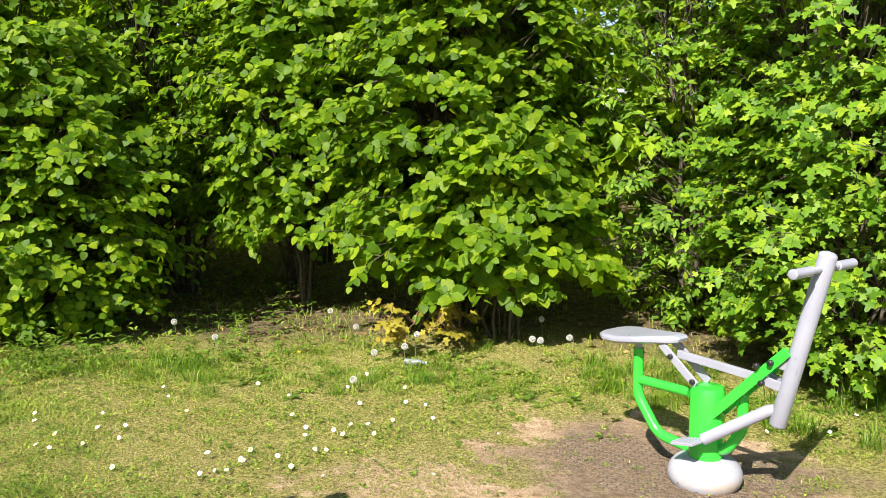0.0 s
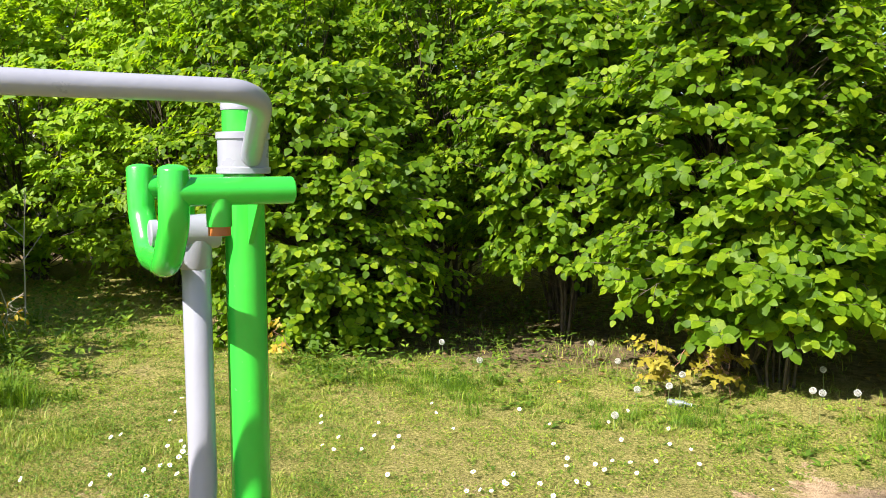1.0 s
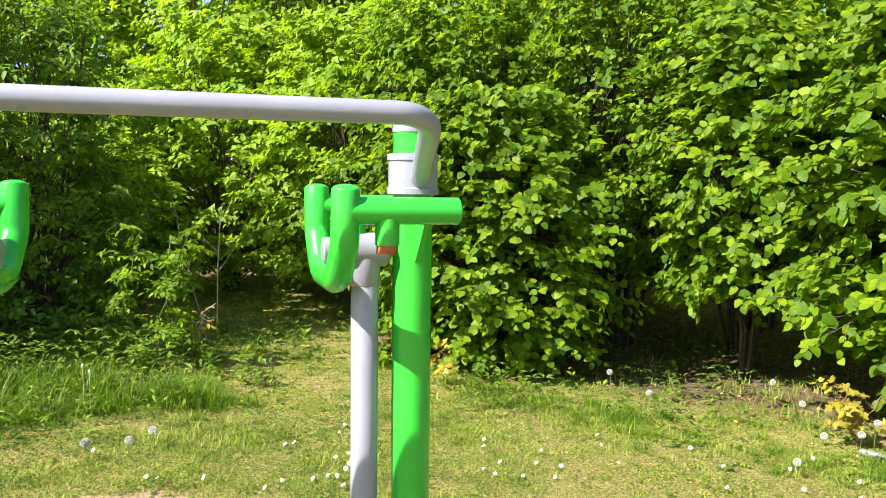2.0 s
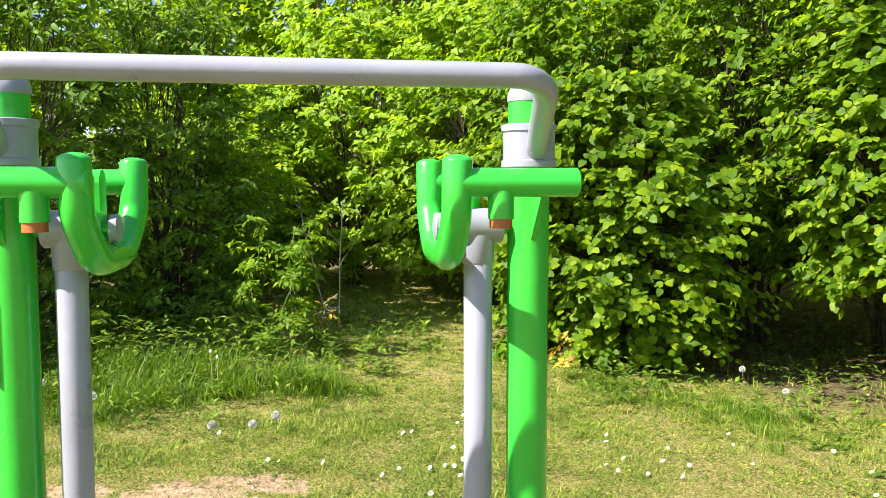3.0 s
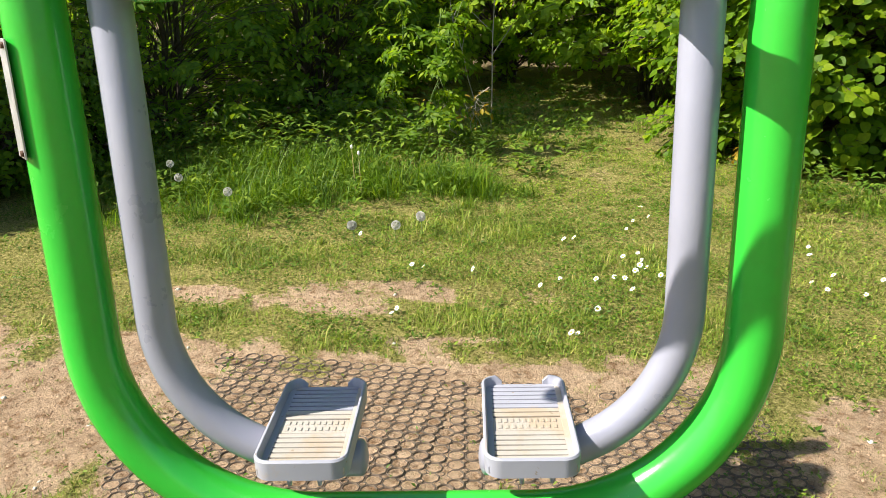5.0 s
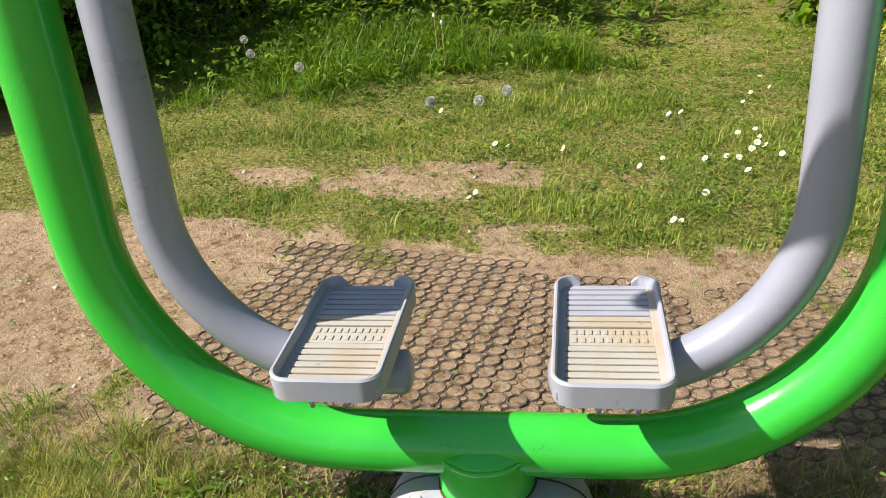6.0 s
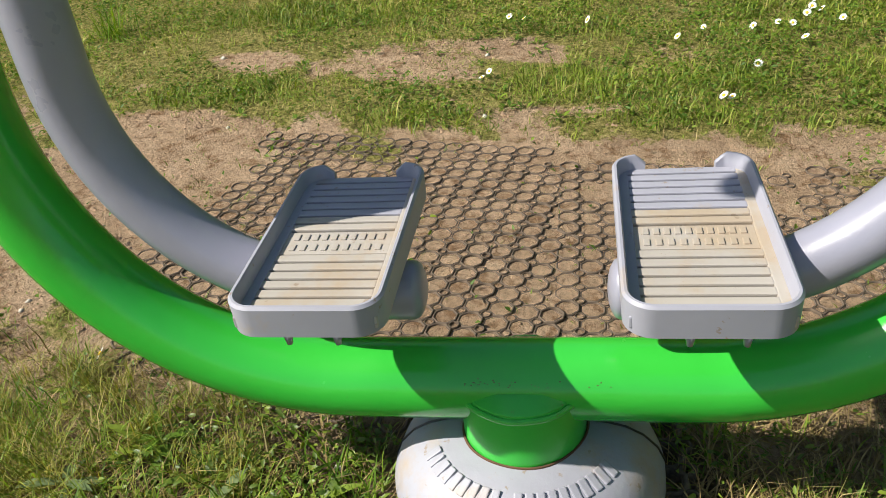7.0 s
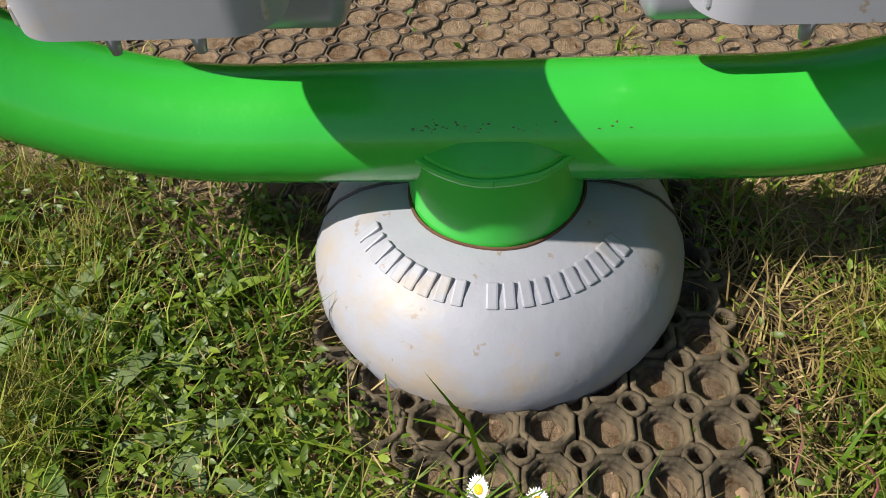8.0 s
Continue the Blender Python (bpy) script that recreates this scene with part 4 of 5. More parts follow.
def lawn():
    rng = np.random.default_rng(3)

    def sown(n, x0, x1, y0, y1, amount, patch, seed, by=0.9, thick=0.7):
        """Places thinned by bare soil and by patches of that size."""
        x, y = rng.uniform(x0, x1, n), rng.uniform(y0, y1, n)
        thin = np.clip(amount - bareness(x, y) * 1.2 + by * cloud(x, y, patch, seed) + thick * thickness(x, y), 0.01, 1)
        keep = (hedge_line(x, y) < 0.5) & (rng.uniform(0, 1, n) < thin)
        return x[keep], y[keep]

    x1, y1 = sown(150000, -4.9, 0.9, -2.4, 5.0, 0.75, 0.5, 51)
    x2, y2 = sown(210000, -2.6, 0.6, -1.5, 1.9, 0.6, 0.3, 52)
    x4, y4 = sown(22000, -9.5, -4.9, -0.6, 2.0, 0.9, 0.5, 57)
    x1, y1 = np.concatenate([x1, x4]), np.concatenate([y1, y4])
    tx, ty = sown(21000, -4.9, 0.9, -2.4, 5.0, 0.35, 0.22, 53, 1.0)
    many = rng.integers(4, 15, len(tx))
    x3 = np.repeat(tx, many) + rng.normal(0, 0.011, many.sum())
    y3 = np.repeat(ty, many) + rng.normal(0, 0.011, many.sum())
    taller = np.concatenate([np.full(len(x1) + len(x2), 0.8), np.repeat(rng.uniform(0.8, 1.9, len(tx)), many)])
    x, y = np.concatenate([x1, x2, x3]), np.concatenate([y1, y2, y3])
    h = rng.uniform(0.009, 0.027, len(x)) * taller * (1 + 0.5 * np.clip(cloud(x, y, 0.3, 54), -0.6, 1)) * (1 + 0.9 * thickness(x, y))
    far_off = np.clip((np.hypot(x - 0.8, y) - 1.6) / 2.5, 0, 1)
    blades("lawn_grass", "short patchy sunlit lawn grass", x, y, h, rng.uniform(0.0016, 0.0032, len(x)) * (1 + 0.7 * far_off), GRASS, rng, 1.8)
    # the lawn runs on all round
    x, y = rng.uniform(-7, 10, 70000), rng.uniform(-11, 7, 70000)
    keep = ((x > 0.9) | (y < -2.4)) & (hedge_line(x, y) < 0.3) & (rng.uniform(0, 1, len(x)) < np.clip(1.3 - 0.11 * np.hypot(x, y), 0, 1)) & (np.hypot((x - 0.4) / 1.1, (y - 3.3) / 0.8) > 1)
    x, y = x[keep], y[keep]
    blades("outer_lawn_grass", "short lawn grass running on beyond the machines", x, y, rng.uniform(0.015, 0.045, len(x)), rng.uniform(0.003, 0.006, len(x)), GRASS, rng, 0.9)
    # small leaves lying among the grass, in patches
    wx, wy = sown(165000, -4.9, 0.9, -2.4, 5.0, 0.36, 0.26, 55, 1.1, 0.0)
    k = len(wx)
    az = rng.uniform(0, 2 * np.pi, k)
    Y = np.stack([np.cos(az), np.sin(az), rng.uniform(-0.2, 1.0, k)], -1)
    Z = np.array([0, 0, 1.0]) + rng.normal(0, 0.5, (k, 3))
    P = on_ground(wx, wy, 0.004) + np.array([0, 0, 1]) * (rng.uniform(0, 0.026, k) * np.clip(0.6 + cloud(wx, wy, 0.26, 55), 0.2, 1.4))[:, None]
    L = rng.uniform(0.007, 0.02, k)
    far = (wy > 1.4) | (wx < -3.0)
    tagged(new("lawn_weeds", scatter("lawn_weeds", SMALL_LEAF, P[far], Y[far], Z[far], L[far], LAWN_LEAF)), "light green leaves in the mown lawn", "weeds", kind="stuff")
    tagged(new("lawn_clover", scatter("lawn_clover", SMALL_LEAF, P[~far], Y[~far], Z[~far], L[~far] * 0.9, WEED)), "dark clover and plantain leaves in the lawn", "weeds", kind="stuff")
    # more of the same where the lawn passes nearest
    wx, wy = sown(90000, -3.2, 0.6, -1.8, 1.6, 0.24, 0.2, 58, 1.2, 0.1)
    k = len(wx)
    az = rng.uniform(0, 2 * np.pi, k)
    Y = np.stack([np.cos(az), np.sin(az), rng.uniform(0, 1.3, k)], -1)
    P = on_ground(wx, wy, 0.004) + np.array([0, 0, 1]) * (rng.uniform(0, 0.034, k) * np.clip(0.4 + cloud(wx, wy, 0.2, 58), 0.2, 1.4))[:, None]
    tagged(new("lawn_herbs", scatter("lawn_herbs", OVAL_LEAF, P, Y, np.array([0, 0, 1.0]) + rng.normal(0, 0.5, (k, 3)), rng.uniform(0.006, 0.015, k), WEED)), "low broad-leaved herbs in the lawn", "weeds", kind="stuff")
    # stray tufts and seedling leaves on the bare earth
    bx, by = rng.uniform(-1.95, -0.15, 900), rng.uniform(-1.7, 1.2, 900)
    keep = (bareness(bx, by) > 0.3) & (cloud(bx, by, 0.2, 59) > 0.05) & ~((bx > -0.78) & (abs(by) < 0.6) & (rng.uniform(0, 1, 900) < 0.75))
    many = rng.integers(5, 16, keep.sum())
    bx, by = np.repeat(bx[keep], many), np.repeat(by[keep], many)
    k = len(bx)
    blades("stray_tufts", "stray tufts of grass on the bare earth", bx + rng.normal(0, 0.01, k), by + rng.normal(0, 0.01, k), rng.uniform(0.008, 0.026, k), rng.uniform(0.0015, 0.003, k), GRASS, rng, 1.6)
    # flat straw between the blades
    sx, sy = sown(26000, -3.2, 0.7, -1.6, 2.4, 0.8, 0.3, 56, 0.5)
    blades("straw", "bleached dead grass lying flat in the lawn", sx, sy, rng.uniform(0.015, 0.05, len(sx)), rng.uniform(0.001, 0.0022, len(sx)), THATCH, rng, 4.0)


lawn()


def mat_edge(y):
    """Where turf has grown over the near edge of the mats."""
    return -0.06 - 0.30 * np.clip(np.abs(y) - 0.2, 0, 1) - 0.08 * np.clip(y / 0.2, 0, 1)


def tall_grass():
    rng = np.random.default_rng(4)
    X, Y, H = [], [], []
    # tufts: centre, spread, tufts, height
    shaded_tufts = [(-3.35, -1.1, 0.26, 0.46, 110, 0.26), (-2.8, -1.4, 0.22, 0.4, 36, 0.14), (-3.2, -0.02, 0.12, 0.14, 22, 0.22), (-3.6, -1.9, 0.45, 0.8, 36, 0.30), (-4.9, -0.2, 0.5, 0.5, 26, 0.2), (-5.3, 1.0, 0.8, 0.4, 60, 0.08), (-3.4, 2.1, 0.3, 0.2, 30, 0.1), (-2.75, 2.6, 0.22, 0.16, 34, 0.12), (-2.2, 3.3, 0.4, 0.22, 30, 0.09), (-1.4, 3.85, 0.45, 0.22, 34, 0.1)]
    near_tufts = [(-0.5, 4.45, 0.5, 0.25, 26, 0.14), (0.5, 4.8, 0.6, 0.25, 28, 0.18), (1.4, 5.0, 0.5, 0.3, 20, 0.2), (0.06, -0.5, 0.18, 0.22, 26, 0.09), (0.25, -0.34, 0.12, 0.2, 9, 0.075), (0.12, 0.5, 0.16, 0.18, 12, 0.06), (0.3, 0.12, 0.06, 0.2, 7, 0.05), (-3.4, -0.45, 0.1, 0.2, 14, 0.12), (-3.3, 0.15, 0.2, 0.2, 14, 0.1)]
    for cx, cy, sx, sy, n, h in shaded_tufts + near_tufts:
        tx, ty = rng.normal(cx, sx, n), rng.normal(cy, sy, n)
        th = h * rng.uniform(0.5, 1.2, n)
        m = rng.integers(30, 130, n)
        X.append(np.repeat(tx, m) + rng.normal(0, 0.04, m.sum()))
        Y.append(np.repeat(ty, m) + rng.normal(0, 0.04, m.sum()))
        H.append(np.repeat(th, m) * rng.uniform(0.35, 1.1, m.sum()))
    x, y, h = np.concatenate(X), np.concatenate(Y), np.concatenate(H)
    clear = (x * x + y * y > 0.18 ** 2) & ((x > mat_edge(y)) | (x < -1.1) | (abs(y) > 0.95)) & ((x < 0.02) | (x > 0.25) | (y < -0.14 + 0.9 * np.clip(x - 0.12, 0, 1)) | (y > 0.2) | (rng.uniform(0, 1, len(x)) < 0.04))
    x, y, h = x[clear], y[clear], h[clear]
    blades("tall_grass", "long lush grass tufts along the hedge and round the base", x, y, h, np.where(h < 0.11, 0.003, 0.005) * rng.uniform(0.5, 1.2, len(x)), LUSH, rng, 0.8)


tall_grass()


def rank_weeds():
    """Broad weed leaves in rosettes along the hedge foot and round the base."""
    rng = np.random.default_rng(8)
    P, Y, Z, L = [], [], [], []
    hedge_weeds = [(-3.05, -1.3, 0.3, 0.5, 260, 0.042), (-3.6, -1.3, 0.3, 0.6, 260, 0.05), (-4.2, -1.3, 0.3, 0.6, 200, 0.055), (-4.6, -0.9, 0.5, 0.8, 200, 0.075), (-3.35, -0.25, 0.22, 0.4, 100, 0.04), (-3.9, 0.15, 0.3, 0.3, 70, 0.06), (-4.6, 4.3, 0.7, 0.5, 110, 0.06), (-5.6, 0.5, 0.7, 0.45, 200, 0.05), (-7.0, 0.8, 0.8, 0.5, 160, 0.06), (-3.5, 3.7, 0.4, 0.3, 90, 0.05), (-3.3, 2.1, 0.35, 0.22, 90, 0.05), (-2.5, 2.95, 0.4, 0.2, 70, 0.048), (-1.4, 3.8, 0.55, 0.2, 80, 0.048), (-0.3, 4.45, 0.6, 0.25, 100, 0.045)]
    lawn_rosettes = [(0.9, 4.85, 0.6, 0.3, 70, 0.05), (-2.0, 1.8, 1.0, 1.0, 640, 0.019), (-2.6, 0.5, 0.8, 0.9, 560, 0.019), (-2.2, -0.6, 0.5, 0.5, 208, 0.020), (-1.35, 0.5, 0.25, 0.5, 104, 0.017), (-1.2, 2.9, 0.8, 0.5, 304, 0.020), (-3.3, 1.3, 0.5, 0.6, 240, 0.022)]
    for cx, cy, sx, sy, n, size in hedge_weeds + lawn_rosettes:
        tx, ty = rng.normal(cx, sx, n), rng.normal(cy, sy, n)
        for px, py in zip(tx, ty):
            if px * px + py * py < 0.24 ** 2 or (-1.1 < px < mat_edge(py) and abs(py) < 0.95):
                continue
            m = rng.integers(4, 9)
            az = rng.uniform(0, 2 * np.pi, m)
            t = rng.uniform(0.2, 1.1, m)
            rise = 0.0
            if size > 0.038 and px < -2.4:
                rise = rng.choice([0.0, 0.06, 0.13, 0.2], m) * rng.uniform(0.6, 1.1) * (1.5 if px < -3.4 and py < 0 else 0.8)
            P.append(on_ground(px + np.cos(az) * 0.008, py + np.sin(az) * 0.008, 0.004 + rise))
            Y.append(np.stack([np.cos(az), np.sin(az), t], -1))
            Z.append(np.stack([-np.cos(az) * t, -np.sin(az) * t, np.ones(m)], -1) + rng.normal(0, 0.15, (m, 3)))
            L.append(size * rng.uniform(0.6, 1.3, m))
    P, Y, Z, L = np.concatenate(P), np.concatenate(Y), np.concatenate(Z), np.concatenate(L)
    tagged(new("rank_weeds", scatter("rank_weeds", WEED_LEAF, P, Y, Z, L * 1.1, WEED)), "broad-leaved plantain and dock rosettes", "weeds", kind="stuff")


rank_weeds()


def litter():
    rng = np.random.default_rng(9)
    n = 5000
    x, y = rng.uniform(-8, 1.5, n), rng.uniform(-3, 7.5, n)
    keep = (hedge_line(x, y) > rng.uniform(-0.25, 0.5, n)) & (y > -2.6)
    x, y = x[keep], y[keep]
    n = len(x)
    az = rng.uniform(0, 6.28, n)
    me = scatter("leaf_litter", SMALL_LEAF, on_ground(x, y, 0.008), np.stack([np.cos(az), np.sin(az), rng.normal(0, 0.2, n)], -1), np.array([0, 0, 1.0]) + rng.normal(0, 0.3, (n, 3)), rng.uniform(0.03, 0.08, n), LITTER)
    tagged(new("leaf_litter", me), "brown dead leaves under the trees", "leaf litter", kind="stuff")
    # a sparse green floor under the trees
    m = 45000
    x, y = rng.uniform(-9, 1.5, m), rng.uniform(-1.5, 7, m)
    keep = (hedge_line(x, y) > 0.1) & (wobble(x, y, 1.3) > rng.normal(0.05, 0.3, m))
    x, y = x[keep], y[keep]
    blades("wood_floor_grass", "thin shaded grass on the woodland floor", x, y, rng.uniform(0.03, 0.12, len(x)), rng.uniform(0.004, 0.007, len(x)), GRASS, rng, 0.7)


litter()


def crumbs():
    """Loose crumbs of earth on the bare patches."""
    rng = np.random.default_rng(15)
    n = 110000
    x, y = rng.uniform(-3.2, 1.4, n), rng.uniform(-2.2, 4.2, n)
    keep = (rng.uniform(0, 1, n) < 0.42 * bareness(x, y) ** 2) & ~((x > -1.05) & (x < 0.2) & (abs(y) < 0.85)) & (np.hypot((x - 0.4) / 0.9, (y - 3.3) / 0.7) > 1)
    x, y = x[keep], y[keep]
    n = len(x)
    lump = np.array([(-0.5, 0, -0.1), (0.1, 0.1, 0.42), (0.45, -0.35, -0.1), (0.4, 0.45, -0.1), (-0.2, -0.5, -0.1)])
    faces = np.array([(0, 1, 3), (3, 1, 2), (2, 1, 4), (4, 1, 0)])
    me = scatter("soil_crumbs", (lump, faces), on_ground(x, y, 0.001), rng.normal(0, 1, (n, 3)) * [1, 1, 0.1], np.array([0, 0, 1.0]) + rng.normal(0, 0.2, (n, 3)), 0.003 + 0.012 * rng.uniform(0, 1, n) ** 3, CRUMB)
    tagged(new("soil_crumbs", me), "loose crumbs of dry tan earth", "soil", kind="stuff")


crumbs()


def base_growth():
    """Thatch, narrow and small leaves round the foot of the walker."""
    rng = np.random.default_rng(17)
    n = 42000
    x, y = rng.uniform(-0.25, 0.6, n), rng.uniform(-0.95, 0.85, n)
    off_mat = (x * x + y * y > 0.175 ** 2) & (x > mat_edge(y)) & ~((x > 0.02) & (x < 0.25) & (y > -0.14 + 0.9 * np.clip(x - 0.12, 0, 1)) & (y < 0.2))
    keep = off_mat & (rng.uniform(0, 1, n) < np.where(y > 0.1, 1.0, 0.6))
    blades("dry_thatch", "brown dead grass lying flat round the base", x[keep], y[keep], rng.uniform(0.02, 0.075, keep.sum()), rng.uniform(0.001, 0.0024, keep.sum()), THATCH, rng, 3.0)
    n = 70000
    x, y = rng.uniform(-0.2, 0.6, n), rng.uniform(-0.95, 0.85, n)
    off_mat = (x * x + y * y > 0.18 ** 2) & (x > mat_edge(y)) & ~((x > 0.02) & (x < 0.25) & (y > -0.14 + 0.9 * np.clip(x - 0.12, 0, 1)) & (y < 0.2))
    keep = off_mat & (rng.uniform(0, 1, n) < np.where(y > 0.1, 0.2, np.clip(1.5 + 2.4 * y, 0.08, 0.75)) * (0.55 + 0.6 * wobble(x, y, 6)))
    x, y = x[keep], y[keep]
    k = len(x)
    az = rng.uniform(0, 2 * np.pi, k)
    Y = np.stack([np.cos(az), np.sin(az), rng.uniform(-0.2, 0.9, k)], -1)
    Z = np.array([0, 0, 1.0]) + rng.normal(0, 0.55, (k, 3))
    me = scatter("clover", OVAL_LEAF, on_ground(x, y, 0) + np.array([0, 0, 1]) * rng.uniform(0.006, 0.035, (k, 1)), Y, Z, rng.uniform(0.005, 0.014, k), BASE_WEED)
    tagged(new("clover", me), "dense small clover leaves round the base", "weeds", kind="stuff")
    fx, fy = rng.uniform(-0.4, 0.6, 26000), rng.uniform(-1.05, 0.85, 26000)
    off_mat = (fx * fx + fy * fy > 0.2 ** 2) & (fx > mat_edge(fy)) & ~((fx > 0.02) & (fx < 0.25) & (fy > -0.14 + 0.9 * np.clip(fx - 0.12, 0, 1)) & (fy < 0.2))
    keep = off_mat & (rng.uniform(0, 1, 26000) < np.clip(0.55 + 0.8 * cloud(fx, fy, 0.12, 49), 0.05, 1) * np.where(fy > 0.1, 0.45, np.where(fy < -0.5, 1.0, 0.6))) & (bareness(fx, fy) < 0.75)
    blades("fine_grass", "fine upright olive grass round the base", fx[keep], fy[keep], rng.uniform(0.03, 0.1, keep.sum()), rng.uniform(0.001, 0.0024, keep.sum()), GRASS, rng, 0.7)
    cx, cy = rng.uniform(-0.2, 0.3, 90), rng.uniform(-0.95, -0.36, 90)
    cx, cy = np.concatenate([cx, rng.uniform(0.05, 0.35, 14)]), np.concatenate([cy, rng.uniform(0.26, 0.6, 14)])
    m = rng.integers(60, 150, len(cx))
    fx, fy = np.repeat(cx, m) + rng.normal(0, 0.02, m.sum()), np.repeat(cy, m) + rng.normal(0, 0.02, m.sum())
    keep = (fx > mat_edge(fy) + 0.03) & (bareness(fx, fy) < 0.8)
    blades("hair_grass", "fine olive hair grass in dense clumps", fx[keep], fy[keep], rng.uniform(0.035, 0.095, keep.sum()), rng.uniform(0.0008, 0.0015, keep.sum()), HAIR, rng, 0.9)
    lines = []
    for k in range(16):
        px, py = rng.uniform(0.12, 0.42), rng.uniform(0.24, 0.5)
        az = rng.uniform(0, 6.28)
        d = np.array([np.cos(az), np.sin(az), 0]) * rng.uniform(0.05, 0.13)
        f = np.linspace(0, 1, 6)[:, None]
        bow = np.array([0, 0, 1]) * f * (1.3 - f) * rng.uniform(0.04, 0.16)
        lines.append((on_ground(np.array([px]), np.array([py])) + d * f + bow + rng.normal(0, 0.002, (6, 3)), 0.0013, 0.0007))
    tagged(new("creeping_stems", stems_mesh("creeping_stems", lines, PURPLE_STALK)), "thin purple-red weed stems beside the base", "weeds", kind="stuff")
    P, Y, Z, L = [], [], [], []
    for cx, cy, sx, sy, m, size in [(0.25, -0.36, 0.1, 0.16, 22, 0.05), (0.05, -0.6, 0.12, 0.2, 16, 0.05), (0.25, 0.42, 0.14, 0.16, 8, 0.05)]:
        for px, py in zip(rng.normal(cx, sx, m), rng.normal(cy, sy, m)):
            if px * px + py * py < 0.24 ** 2 or px < mat_edge(py) or (px < 0.3 and -0.14 < py < 0.3):
                continue
            j = rng.integers(4, 9)
            az = rng.uniform(0, 2 * np.pi, j)
            t = rng.uniform(0.3, 1.5, j)
            P.append(on_ground(px + 0 * az, py + 0 * az, 0.004))
            Y.append(np.stack([np.cos(az), np.sin(az), t], -1))
            Z.append(np.stack([-np.cos(az) * t, -np.sin(az) * t, np.ones(j)], -1))
            L.append(size * rng.uniform(0.5, 1.3, j))
    me = scatter("plantain", LANCE_LEAF, *(np.concatenate(a) for a in (P, Y, Z, L)), BASE_WEED, np.concatenate(L) * 1.25)
    tagged(new("plantain", me), "narrow-leaved plantain rosettes in the grass", "weeds", kind="stuff")


base_growth()

def rosette(label, at, leaves, size, shape, mat, seed, width=1.0):
    """One low weed: a ring of leaves from one root."""
    rng = np.random.default_rng(seed)
    ob = empty("weed_plant", (*at, float(lie(*at))), label, "weed", "weeds round the base", rng.uniform(0, 360))
    for k in range(leaves):
        az = k * 2.4 + rng.normal(0, 0.2)
        t = rng.uniform(0.15, 0.9)
        L = np.array([size * rng.uniform(0.65, 1.15)])
        me = scatter("leaf", shape, np.array([[0.004 * math.cos(az), 0.004 * math.sin(az), 0.006 + 0.02 * k / leaves]]), np.array([[math.cos(az), math.sin(az), t]]), np.array([[-math.cos(az) * t, -math.sin(az) * t, 1.0]]) + rng.normal(0, 0.12, (1, 3)), L, mat, L * width)
        new("leaf", me).parent = ob


DOCK_LEAF = template([(0.1, 0.16), (0.3, 0.27), (0.55, 0.28), (0.82, 0.17)], 0.22, 0.4)
DOWNY = leaf_material("downy_leaf", [(0.0, (0.15, 0.21, 0.1)), (1.0, (0.24, 0.3, 0.15))], 0.25, 0.75, 0.1)
for seed, at in enumerate([(0.34, -0.36), (0.28, -0.32), (0.36, -0.3)]):
    rosette("young dock with smooth oval light green leaves", at, 7, 0.042, DOCK_LEAF, WEED, 60 + seed)
for seed, at in enumerate([(0.255, -0.16), (0.12, -0.28), (0.2, -0.24), (0.08, -0.38), (0.06, -0.6)]):
    rosette("plantain with grey-green downy lance leaves", at, 8, 0.045, LANCE_LEAF, DOWNY, 70 + seed, 1.5)
for seed, at in enumerate([(0.14, -0.42), (0.3, -0.22), (-0.02, -0.5)]):
    rosette("dandelion leaves with a bright green sheen", at, 9, 0.052, LANCE_LEAF, WEED, 80 + seed, 1.3)

# ---- rubber mats with eight-sided cells ----
def ring_mesh(sides, turn, big, wall, high, low, mat):
    a = np.arange(sides) * 2 * math.pi / sides + math.pi / sides + turn
    V = [np.stack([r * np.cos(a), r * np.sin(a), np.full(sides, h)], -1) for r, h in ((big, low), (big, high - 0.0015), (big - wall * 0.25, high), (big - wall * 0.8, high), (big - wall, high - 0.0015), (big - wall * 1.3, low))]
    k = np.arange(sides)
    n = (k + 1) % sides
    F = [np.stack([ring * sides + k, ring * sides + n, (ring + 1) * sides + n, (ring + 1) * sides + k], -1) for ring in range(5)]
    return np.concatenate(V), np.concatenate(F)


